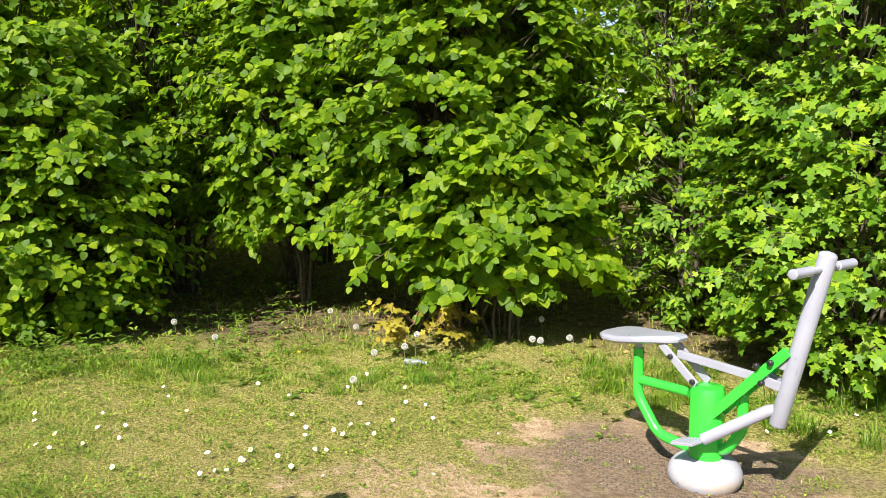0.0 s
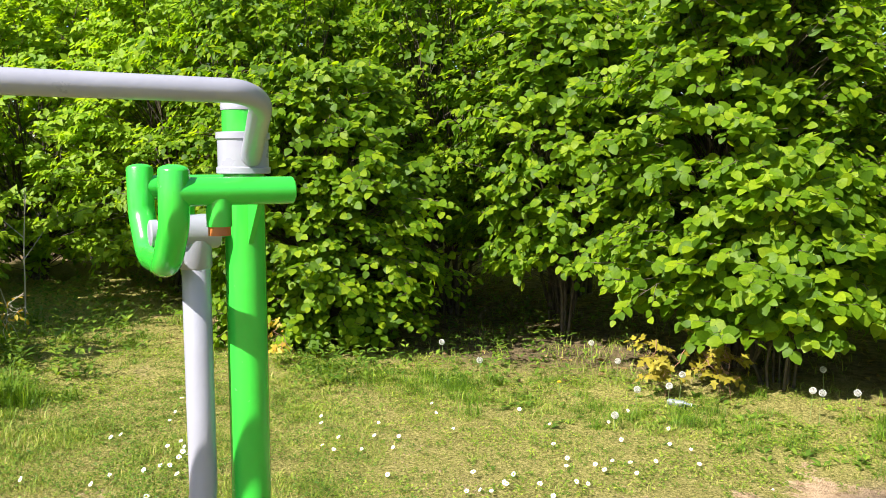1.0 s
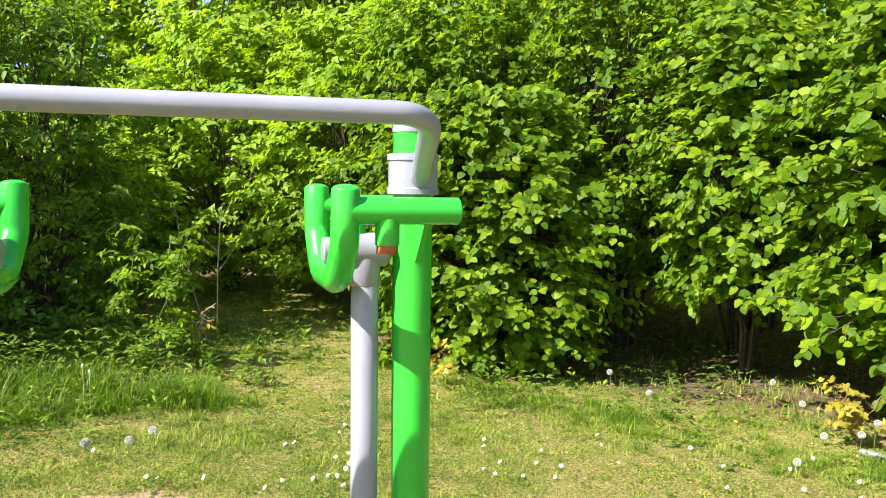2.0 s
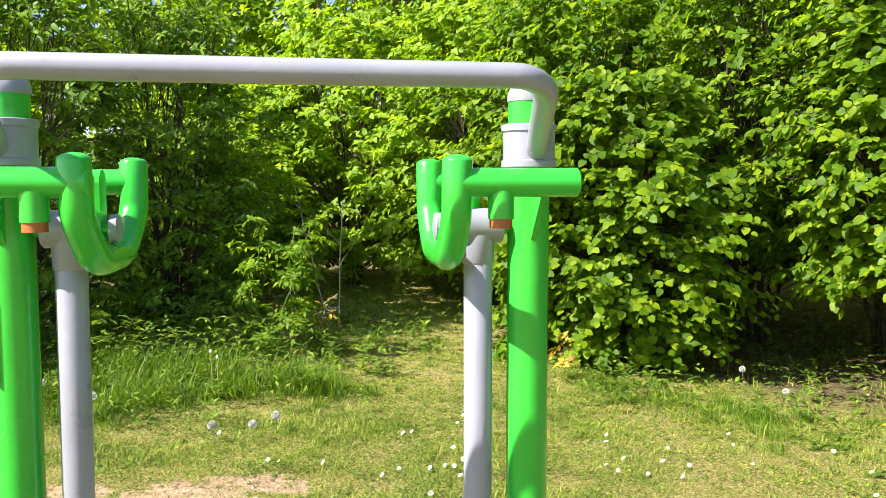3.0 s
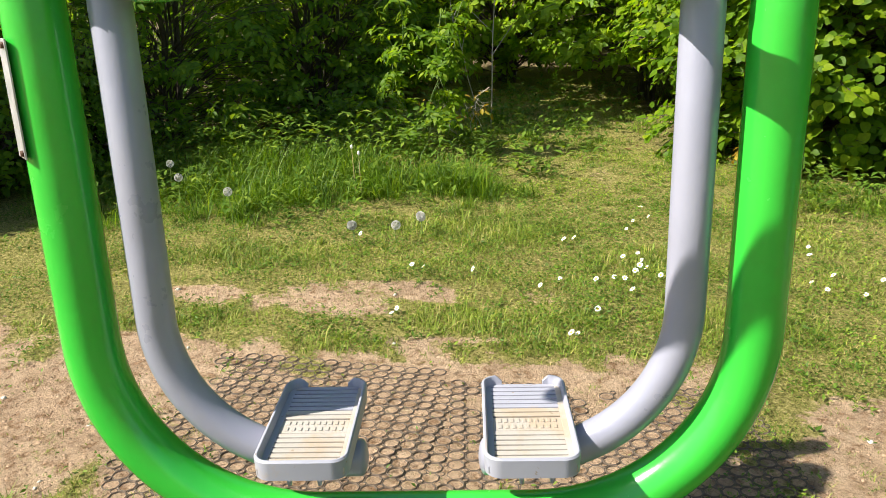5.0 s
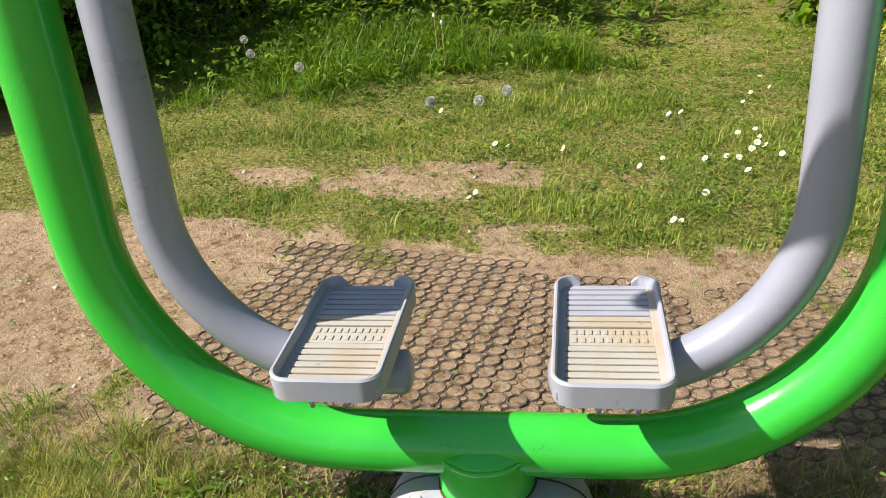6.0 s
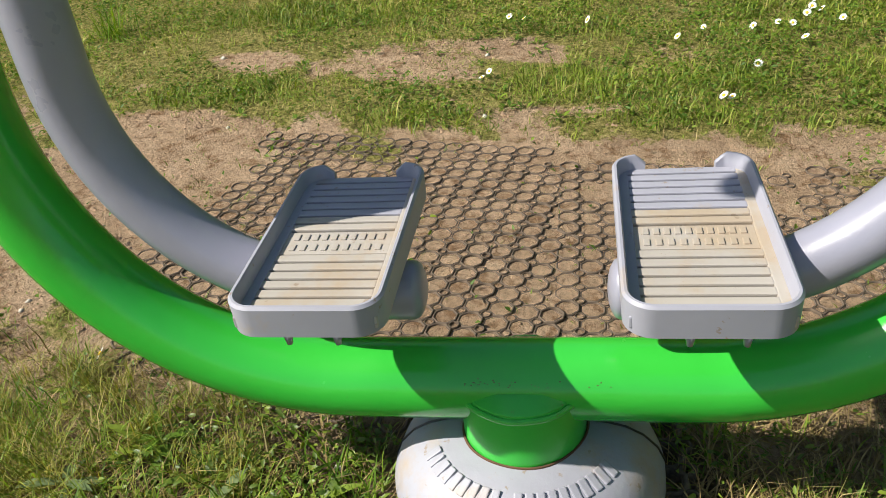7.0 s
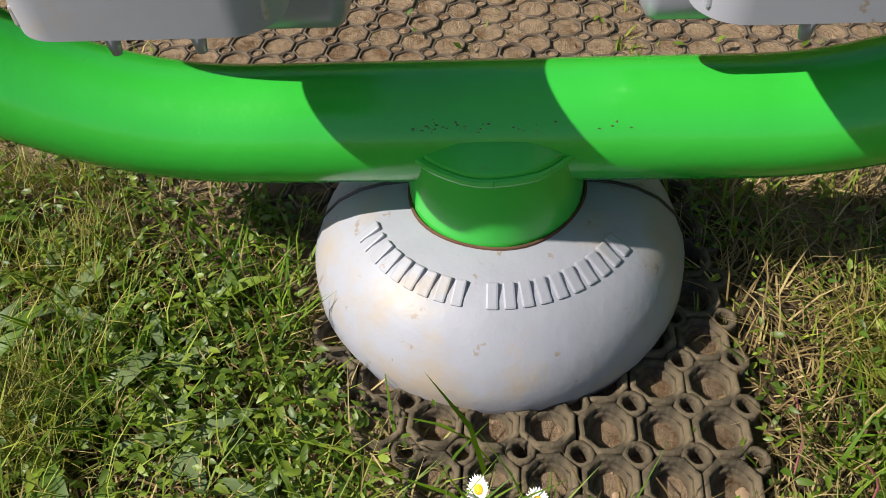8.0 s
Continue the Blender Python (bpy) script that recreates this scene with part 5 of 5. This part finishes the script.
def rubber_mat(label, centre, size, turn, wall, high, mat, keep, pitch=0.0418, small=0.215, nearest=(0, 0), cup=False):
    """A mat of eight-sided cells on a square lattice, with a small round ring between each four."""
    rng = np.random.default_rng(6)
    top = empty("rubber_mat", (*centre, float(lie(*centre))), label, "mat", "rubber mats")
    nu, nv = int(size[0] / pitch), int(size[1] / pitch)
    c, s = math.cos(turn), math.sin(turn)
    spots = [[], []]
    for i in range(nu + 1):
        for j in range(nv + 1):
            for kind in (0, 1):
                u, v = (i + 0.5 * kind - nu / 2) * pitch, (j + 0.5 * kind - nv / 2) * pitch
                x, y = centre[0] + u * c - v * s, centre[1] + u * s + v * c
                if keep(x, y):
                    spots[kind].append((x, y, float(lie(x, y)) + rng.normal(0, 0.001)))
    spots[0].sort(key=lambda p: math.hypot(p[0] - nearest[0], p[1] - nearest[1]))
    cell = ring_mesh(8, turn, pitch / 2 / math.cos(math.pi / 8) * 0.985, wall, high, -0.012, mat)
    if cup:
        V, F = ring_mesh(12, turn, pitch * 0.43, 0.005, high - 0.006, -0.012, mat)
        cell = np.concatenate([cell[0], V]), np.concatenate([cell[1], F + len(cell[0])])
    me = raw_mesh("cell", *cell, mat)
    ring = ring_mesh(10, turn, pitch * small, wall * (0.85 if cup else 0.5), high, -0.012, mat)
    spots[1].sort(key=lambda p: math.hypot(p[0] - nearest[0], p[1] - nearest[1]))
    for name, data, places in (("cell", me, spots[0][:290]), ("small_ring", raw_mesh("small_ring", *ring, mat), spots[1][:290])):
        for p in places:
            ob = new(name, data)
            ob.parent = top
            ob.location = Vector(p) - top.location
            if cup:
                ob.rotation_euler = (rng.normal(0, 0.05), rng.normal(0, 0.05), rng.normal(0, 0.03))
    for name, (V, F), places in (("cell_lattice", cell, spots[0][290:]), ("ring_lattice", ring, spots[1][290:])):
        if places:
            P = np.array(places) - np.array(top.location)
            verts = (P[:, None, :] + V[None]).reshape(-1, 3)
            faces = ((np.arange(len(P)) * len(V))[:, None, None] + F[None]).reshape(-1, 4)
            ob = new(name, raw_mesh(name, verts, faces, mat))
            ob.parent = top
            tagged(ob, kind="stuff")


WORN_MAT = "worn dark rubber honeycomb mat filled with dry earth"
rubber_mat(WORN_MAT, (-0.50, -0.36), (1.02, 0.80), radians(-9), 0.0036, 0.0026, RUBBER, lambda x, y: -0.73 + 0.1 * float(cloud(x, y, 0.1, 50)) < y < 0.02 and x < mat_edge(y) and (x > -0.72 or float(cloud(x, y, 0.16, 46)) > -0.5 - 1.6 * (x + 1.0)))
rubber_mat(WORN_MAT, (-0.40, 0.44), (1.0, 0.82), 0.0, 0.0036, 0.0026, RUBBER, lambda x, y: y >= 0.03 and x < mat_edge(y) and (x > -0.65 or float(cloud(x, y, 0.16, 46)) > -0.45 - 1.6 * (x + 0.88)))
rubber_mat("dark rubber honeycomb mat half buried in earth round the rider", (0.42, 3.3), (1.5, 1.1), radians(6), 0.0045, 0.0022, RUBBER,
           lambda x, y: ((x - 0.42) / 0.78) ** 2 + ((y - 3.28) / 0.5) ** 2 + 0.5 * float(cloud(x, y, 0.25, 46)) < 0.8 and float(cloud(x, y, 0.12, 47)) > -0.25, nearest=(0.9, 2.6))
rubber_mat("torn edge of a rubber mat with empty cells beside the base", (0.065, 0.018), (0.315, 0.33), radians(0.5), 0.0058, 0.015, DARK_RUBBER,
           lambda x, y: 0.13 ** 2 < x * x + y * y and (x > 0.0 or y > 0.15) and x < 0.25 + 0.7 * min(0, y + 0.01), pitch=0.0445, small=0.27, cup=True)

# ---- small plants ----
def sprig(name, label, category, at, height, stems, count, size, shape, mat, seed, bark, spread=0.25, puff=0.05, each=6):
    rng = np.random.default_rng(seed)
    top = empty(name, (*at, float(lie(*at))), label, category)
    lines, bearing = grow(rng, (0, 0, -0.02), height, spread, stems, 0.25 if height > 0.45 else 0.5, 5)
    lines = [(p, r * 0.35, b * 0.6) for p, r, b in lines]
    w = new("stem", stems_mesh("stem", lines, bark, 5))
    w.parent = top
    c = new("leaves", scatter("leaves", shape, *foliage(rng, bearing, count, size, puff, TOWARD, each=each)[0], mat))
    c.parent = top
    return top


sprig("sapling", "slender sunlit sapling with oval light green leaves in the grass", "sapling", (-4.4, -0.25), 1.0, 6, 900, 0.065, OVAL_LEAF, HAZEL, 91, STALK, 0.4, 0.05)
sprig("sapling", "small leafy shoot standing in long grass", "sapling", (-4.35, -0.62), 0.42, 2, 45, 0.075, OVAL_LEAF, HAZEL, 92, STALK, 0.15)
sprig("sapling", "thin leafy shoot standing in long grass", "sapling", (-4.0, -1.45), 0.5, 2, 45, 0.075, OVAL_LEAF, HAZEL, 93, STALK, 0.15)
sprig("maple_seedling", "maple seedling with bright yellow lobed leaves under the hedge", "seedling", (-2.05, 3.95), 0.42, 3, 64, 0.066, LOBED_LEAF, YELLOW_LEAF, 94, RED_STALK, 0.34, 0.05, 4)
sprig("maple_seedling", "maple seedling with yellow-green lobed leaves under the hedge", "seedling", (-1.75, 4.2), 0.4, 3, 40, 0.07, LOBED_LEAF, YELLOW_LEAF, 95, RED_STALK, 0.3, 0.05, 3)
sprig("oak_seedling", "seedling with orange-tinted young leaves beside the hedge", "seedling", (-3.6, 1.95), 0.36, 1, 14, 0.062, LOBED_LEAF, RUSSET_LEAF, 96, RED_STALK, 0.2, 0.04, 3)
sprig("dead_sprig", "withered russet sprig among the shaded grass", "dead plant", (-4.55, 0.1), 0.4, 3, 10, 0.055, OVAL_LEAF, RUSSET_LEAF, 97, PALE_BARK, 0.2, 0.05, 2)


def dead_stick(at, top_at, r, seed):
    rng = np.random.default_rng(seed)
    ob = empty("bare_stick", (*at, float(lie(*at))), "pale bare dead stem standing upright", "stick")
    k = np.linspace(0, 1, 7)[:, None]
    pts = np.array([0, 0, -0.02]) + k * np.array(top_at) + rng.normal(0, 0.015, (7, 3))
    lines = [(pts, r, r * 0.5)]
    for f in (3, 4, 5):
        d = rng.normal(0, 1, 3) * [0.12, 0.12, 0] + [0, 0, 0.22]
        lines.append((np.array([pts[f], pts[f] + d * 0.5, pts[f] + d]), r * 0.5, r * 0.25))
    w = new("stem", stems_mesh("stem", lines, PALE_BARK, 6))
    w.parent = ob


dead_stick((-5.6, 0.25), (0.05, 0.06, 1.15), 0.007, 1)
dead_stick((-5.3, 0.15), (-0.1, -0.25, 1.3), 0.004, 2)
dead_stick((-5.9, -0.9), (0.1, -0.1, 1.2), 0.005, 3)


def daisy(at, seed):
    """Petals, disc and stalk of one daisy; the meshes are shared by all copies."""
    ob = empty("daisy", (*at, float(lie(*at))), "small white daisy with a yellow eye in the lawn", "daisy", "daisies in the lawn")
    rng = np.random.default_rng(seed)
    n = 24
    a = np.arange(n) * 2 * np.pi / n
    petal = (np.array([(-0.07, 0.0, 0), (0.07, 0.0, 0), (0.125, 0.7, 0.05), (-0.125, 0.7, 0.05), (0, 1, 0.1)]), np.array([(0, 1, 2), (0, 2, 3), (3, 2, 4)]))
    P = np.stack([np.cos(a) * 0.003, np.sin(a) * 0.003, np.full(n, 0.035)], -1)
    pet = new("petals", scatter("petals", petal, P, np.stack([np.cos(a), np.sin(a), np.full(n, 0.15)], -1), np.tile([0, 0, 1.0], (n, 1)), rng.uniform(0.0085, 0.0105, n), PETAL))
    pet.parent = ob
    part("disc", lathe(bmesh.new(), [(0.0042, 0.034), (0.0044, 0.0365), (0.003, 0.0385), (0.0008, 0.039)], 10), DISC, ob)
    part("stalk", tube(bmesh.new(), [(0, 0, -0.004), (0.001, 0, 0.018), (0, 0, 0.035)], 0.0009, 5), STALK, ob)
    return ob


DAISIES = [(-2.79, 0.94), (-2.6, 0.88), (-2.46, 0.82), (-2.66, 0.98), (-2.09, 0.8), (-2.03, 0.81), (-1.96, 0.78), (-1.87, 0.74), (-2.04, 0.73), (-1.89, 0.81), (-1.82, 0.84), (-1.63, 0.7), (-1.78, 0.59), (-1.8, 0.65), (-1.79, 0.68), (-1.8, 0.44), (-1.7, 0.37), (-2.27, 0.52), (-2.3, 0.57), (-1.87, 0.12), (-1.86, -0.09), (-1.88, -0.14), (-1.46, 0.53), (-1.22, 0.43), (-1.23, 0.44), (-2.31, -0.39), (-1.43, -0.16), (-1.36, -0.18), (-0.2, -0.65), (0.222, 0.008), (0.232, 0.045)]
MORE_DAISIES = [(-2.3, 1.6), (-2.11, 1.53), (-1.88, 1.55), (-1.72, 1.59), (-2.09, 1.85), (-1.86, 1.73), (-1.7, 1.76), (-1.85, 1.86), (-1.35, 1.56), (-1.79, 1.42), (-1.73, 1.44), (-2.35, 2.33), (-2.18, 2.25), (-1.84, 2.18), (-1.2, 1.92), (-1.02, 1.78), (-1.02, 1.86), (-0.98, 1.87), (-1.16, 2.13), (-1.08, 2.02), (-1.02, 1.99), (-1.0, 2.14), (-0.86, 2.12), (-2.11, 2.79), (-1.78, 2.78), (-1.43, 2.55), (-1.27, 2.51), (-1.16, 2.41), (-1.13, 2.58), (-1.04, 2.57), (-1.12, 2.68), (-1.06, 2.74), (-0.96, 2.7), (-0.98, 2.32), (-0.95, 2.37)]
LAST_DAISIES = [(-1.71, 3.14), (-1.43, 3.0), (-1.87, 3.43), (-1.48, 3.42), (-1.26, 3.2), (-1.15, 3.24), (-0.95, 3.08), (-1.09, 2.92), (0.53, 4.32), (0.67, 4.59), (0.64, 4.31), (0.55, 4.9), (0.56, 4.32), (0.52, 4.88), (-0.03, 4.52), (0.39, 4.09)]
first = daisy(DAISIES[0], 1)
rng = np.random.default_rng(12)
for x, y in DAISIES[1:] + MORE_DAISIES + LAST_DAISIES:
    m = pose(x, y, float(lie(x, y)), rng.uniform(12, 44), rng.uniform(6, 40), rng.uniform(-30, 30)) @ Matrix.Scale(rng.uniform(0.75, 1.1), 4)
    made = copy_thing(first, m)
    made.scale = m.to_scale()


def dandelion_clock(at, height, radius=0.0185):
    ob = empty("dandelion_clock", (*at, float(lie(*at))), "grey dandelion seed head on a thin stalk", "dandelion clock", "dandelion clocks")
    rng = np.random.default_rng(2)
    n = 330
    d = unit(rng.normal(0, 1, (n, 3)))
    spoke = (np.array([(-0.015, 0, 0), (0.015, 0, 0), (0.0, 0.9, 0), (-0.27, 1.0, 0.0), (0.27, 1.0, 0.0), (0, 1.02, 0.27), (0, 1.02, -0.27)]), np.array([(0, 1, 2), (2, 4, 3), (2, 5, 6)]))
    ball = new("seed_head", scatter("seed_head", spoke, np.tile([0, 0, height], (n, 1)) + d * 0.002, d, unit(rng.normal(0, 1, (n, 3))), np.full(n, radius), CLOCK))
    ball.parent = ob
    part("stalk", tube(bmesh.new(), [(0, 0, -0.01), (0.008, 0.004, height * 0.5), (0, 0, height)], 0.0016, 6), STALK, ob)
    return ob


low, tall = dandelion_clock((-2.36, -0.14), 0.09), dandelion_clock((-2.7, 2.87), 0.19)
for x, y in [(-3.29, 2.91), (-1.74, 3.4), (-2.35, 3.75), (-1.84, 3.84), (-1.71, 3.62), (-1.2, 4.26), (-1.14, 4.27), (-1.06, 4.48), (-1.5, 4.8), (-2.84, 3.93), (-5.25, -1.27), (-2.74, -1.4), (-3.09, -1.54), (-2.43, -1.03)]:
    copy_thing(tall, pose(x, y, float(lie(x, y)), rng.uniform(-7, 7), rng.uniform(-7, 7), rng.uniform(0, 360)))
for x, y in [(-2.2, -0.44), (-2.37, -0.15), (-2.2, -0.43), (-2.22, -0.24), (-0.1, -0.98), (-1.6, 3.1)]:
    copy_thing(low, pose(x, y, float(lie(x, y)), rng.uniform(-7, 7), rng.uniform(-7, 7), rng.uniform(0, 360)))
dandelion_clock((0.168, -0.42), 0.05, 0.0125)


def dandelion(at, height):
    ob = empty("dandelion", (*at, float(lie(*at))), "yellow dandelion flower on a green stalk", "dandelion", "dandelions")
    rng = np.random.default_rng(3)
    n = 60
    a = rng.uniform(0, 2 * np.pi, n)
    petal = (np.array([(-0.1, 0.0, 0), (0.1, 0.0, 0), (0.1, 1, 0.05), (-0.1, 1, 0.05)]), np.array([(0, 1, 2), (0, 2, 3)]))
    p = new("petals", scatter("petals", petal, np.tile([0, 0, height], (n, 1)), np.stack([np.cos(a), np.sin(a), rng.uniform(0.1, 1.4, n)], -1), np.tile([0, 0, 1.0], (n, 1)), rng.uniform(0.012, 0.019, n), DISC))
    p.parent = ob
    part("stalk", tube(bmesh.new(), [(0, 0, -0.01), (0.006, 0.004, height * 0.5), (0, 0, height)], 0.0018, 6), STALK, ob)


dandelion((-2.31, 3.24), 0.1)
dandelion((-5.1, -1.5), 0.32)
dandelion((-3.6, -2.0), 0.2)


def dry_stalk(at, height, lean):
    ob = empty("dry_stalk", (*at, float(lie(*at))), "bleached dry flower stalk", "dead plant")
    part("stem", tube(bmesh.new(), [(0, 0, -0.01), (lean * 0.3, lean * 0.2, height * 0.6), (lean, lean * 0.4, height)], [0.0026, 0.002, 0.0014], 6), DRY, ob)
    part("head", lathe(bmesh.new(), [(0.004, height - 0.004), (0.009, height + 0.006), (0.006, height + 0.016), (0.001, height + 0.02)], 8, (lean, lean * 0.4, 0)), CLOCK, ob)


dry_stalk((-3.05, -0.53), 0.27, -0.03)
dry_stalk((-3.05, -0.5), 0.24, -0.01)


def drink_bottle(at):
    ob = empty("plastic_bottle", (*at, float(lie(*at)) + 0.02), "crumpled clear plastic bottle lying in the grass", "litter", turn=28)
    bm = tube(bmesh.new(), [(-0.11, 0, 0), (-0.1, 0, 0), (-0.05, 0, 0.002), (0.0, 0, -0.002), (0.04, 0, 0.0), (0.075, 0, 0), (0.10, 0, 0)], [0.02, 0.031, 0.029, 0.032, 0.031, 0.016, 0.012], 14)
    part("body", bm, PLASTIC, ob)
    ob.scale = (0.7, 0.7, 0.7)
    part("cap", tube(bmesh.new(), [(0.1, 0, 0), (0.115, 0, 0)], 0.014, 12), PETAL, ob, "white screw cap")


drink_bottle((-1.8, 3.8))


def pebbles():
    """Small stones and crumbs of earth on the bare patches."""
    rng = np.random.default_rng(15)
    n = 9000
    x, y = rng.uniform(-2.3, 1.4, n), rng.uniform(-2.2, 4.2, n)
    keep = (bareness(x, y) > rng.uniform(0.35, 1.0, n)) & ~((x > -1.05) & (x < 0.25) & (abs(y) < 0.85) & (rng.uniform(0, 1, n) > 0.25)) & (np.hypot((x - 0.4) / 0.9, (y - 3.3) / 0.7) > 1)
    x, y = x[keep], y[keep]
    rock = np.array([(1, 0, 0), (-1, 0, 0), (0, 1, 0), (0, -1, 0), (0.1, 0.1, 0.7), (0, 0, -0.5)])
    tri = np.array([(0, 2, 4), (2, 1, 4), (1, 3, 4), (3, 0, 4), (2, 0, 5), (1, 2, 5), (3, 1, 5), (0, 3, 5)])
    m = len(x)
    for name, mat, pick, size, label in (("earth_crumbs", CRUMB, rng.uniform(0, 1, m) < 0.85, (0.0015, 0.005), "dry crumbs of earth"), ("pebbles", STONE, rng.uniform(0, 1, m) < 0.04, (0.004, 0.014), "pale pebbles on bare earth")):
        k = pick.sum()
        a = rng.uniform(0, 6.28, k)
        me = scatter(name, (rock, tri), on_ground(x[pick], y[pick], 0.001), np.stack([np.cos(a), np.sin(a), rng.normal(0, 0.2, k)], -1), np.tile([0, 0, 1.0], (k, 1)), rng.uniform(*size, k), mat, rng.uniform(*size, k))
        tagged(new(name, me), label, "stones", kind="stuff")


pebbles()
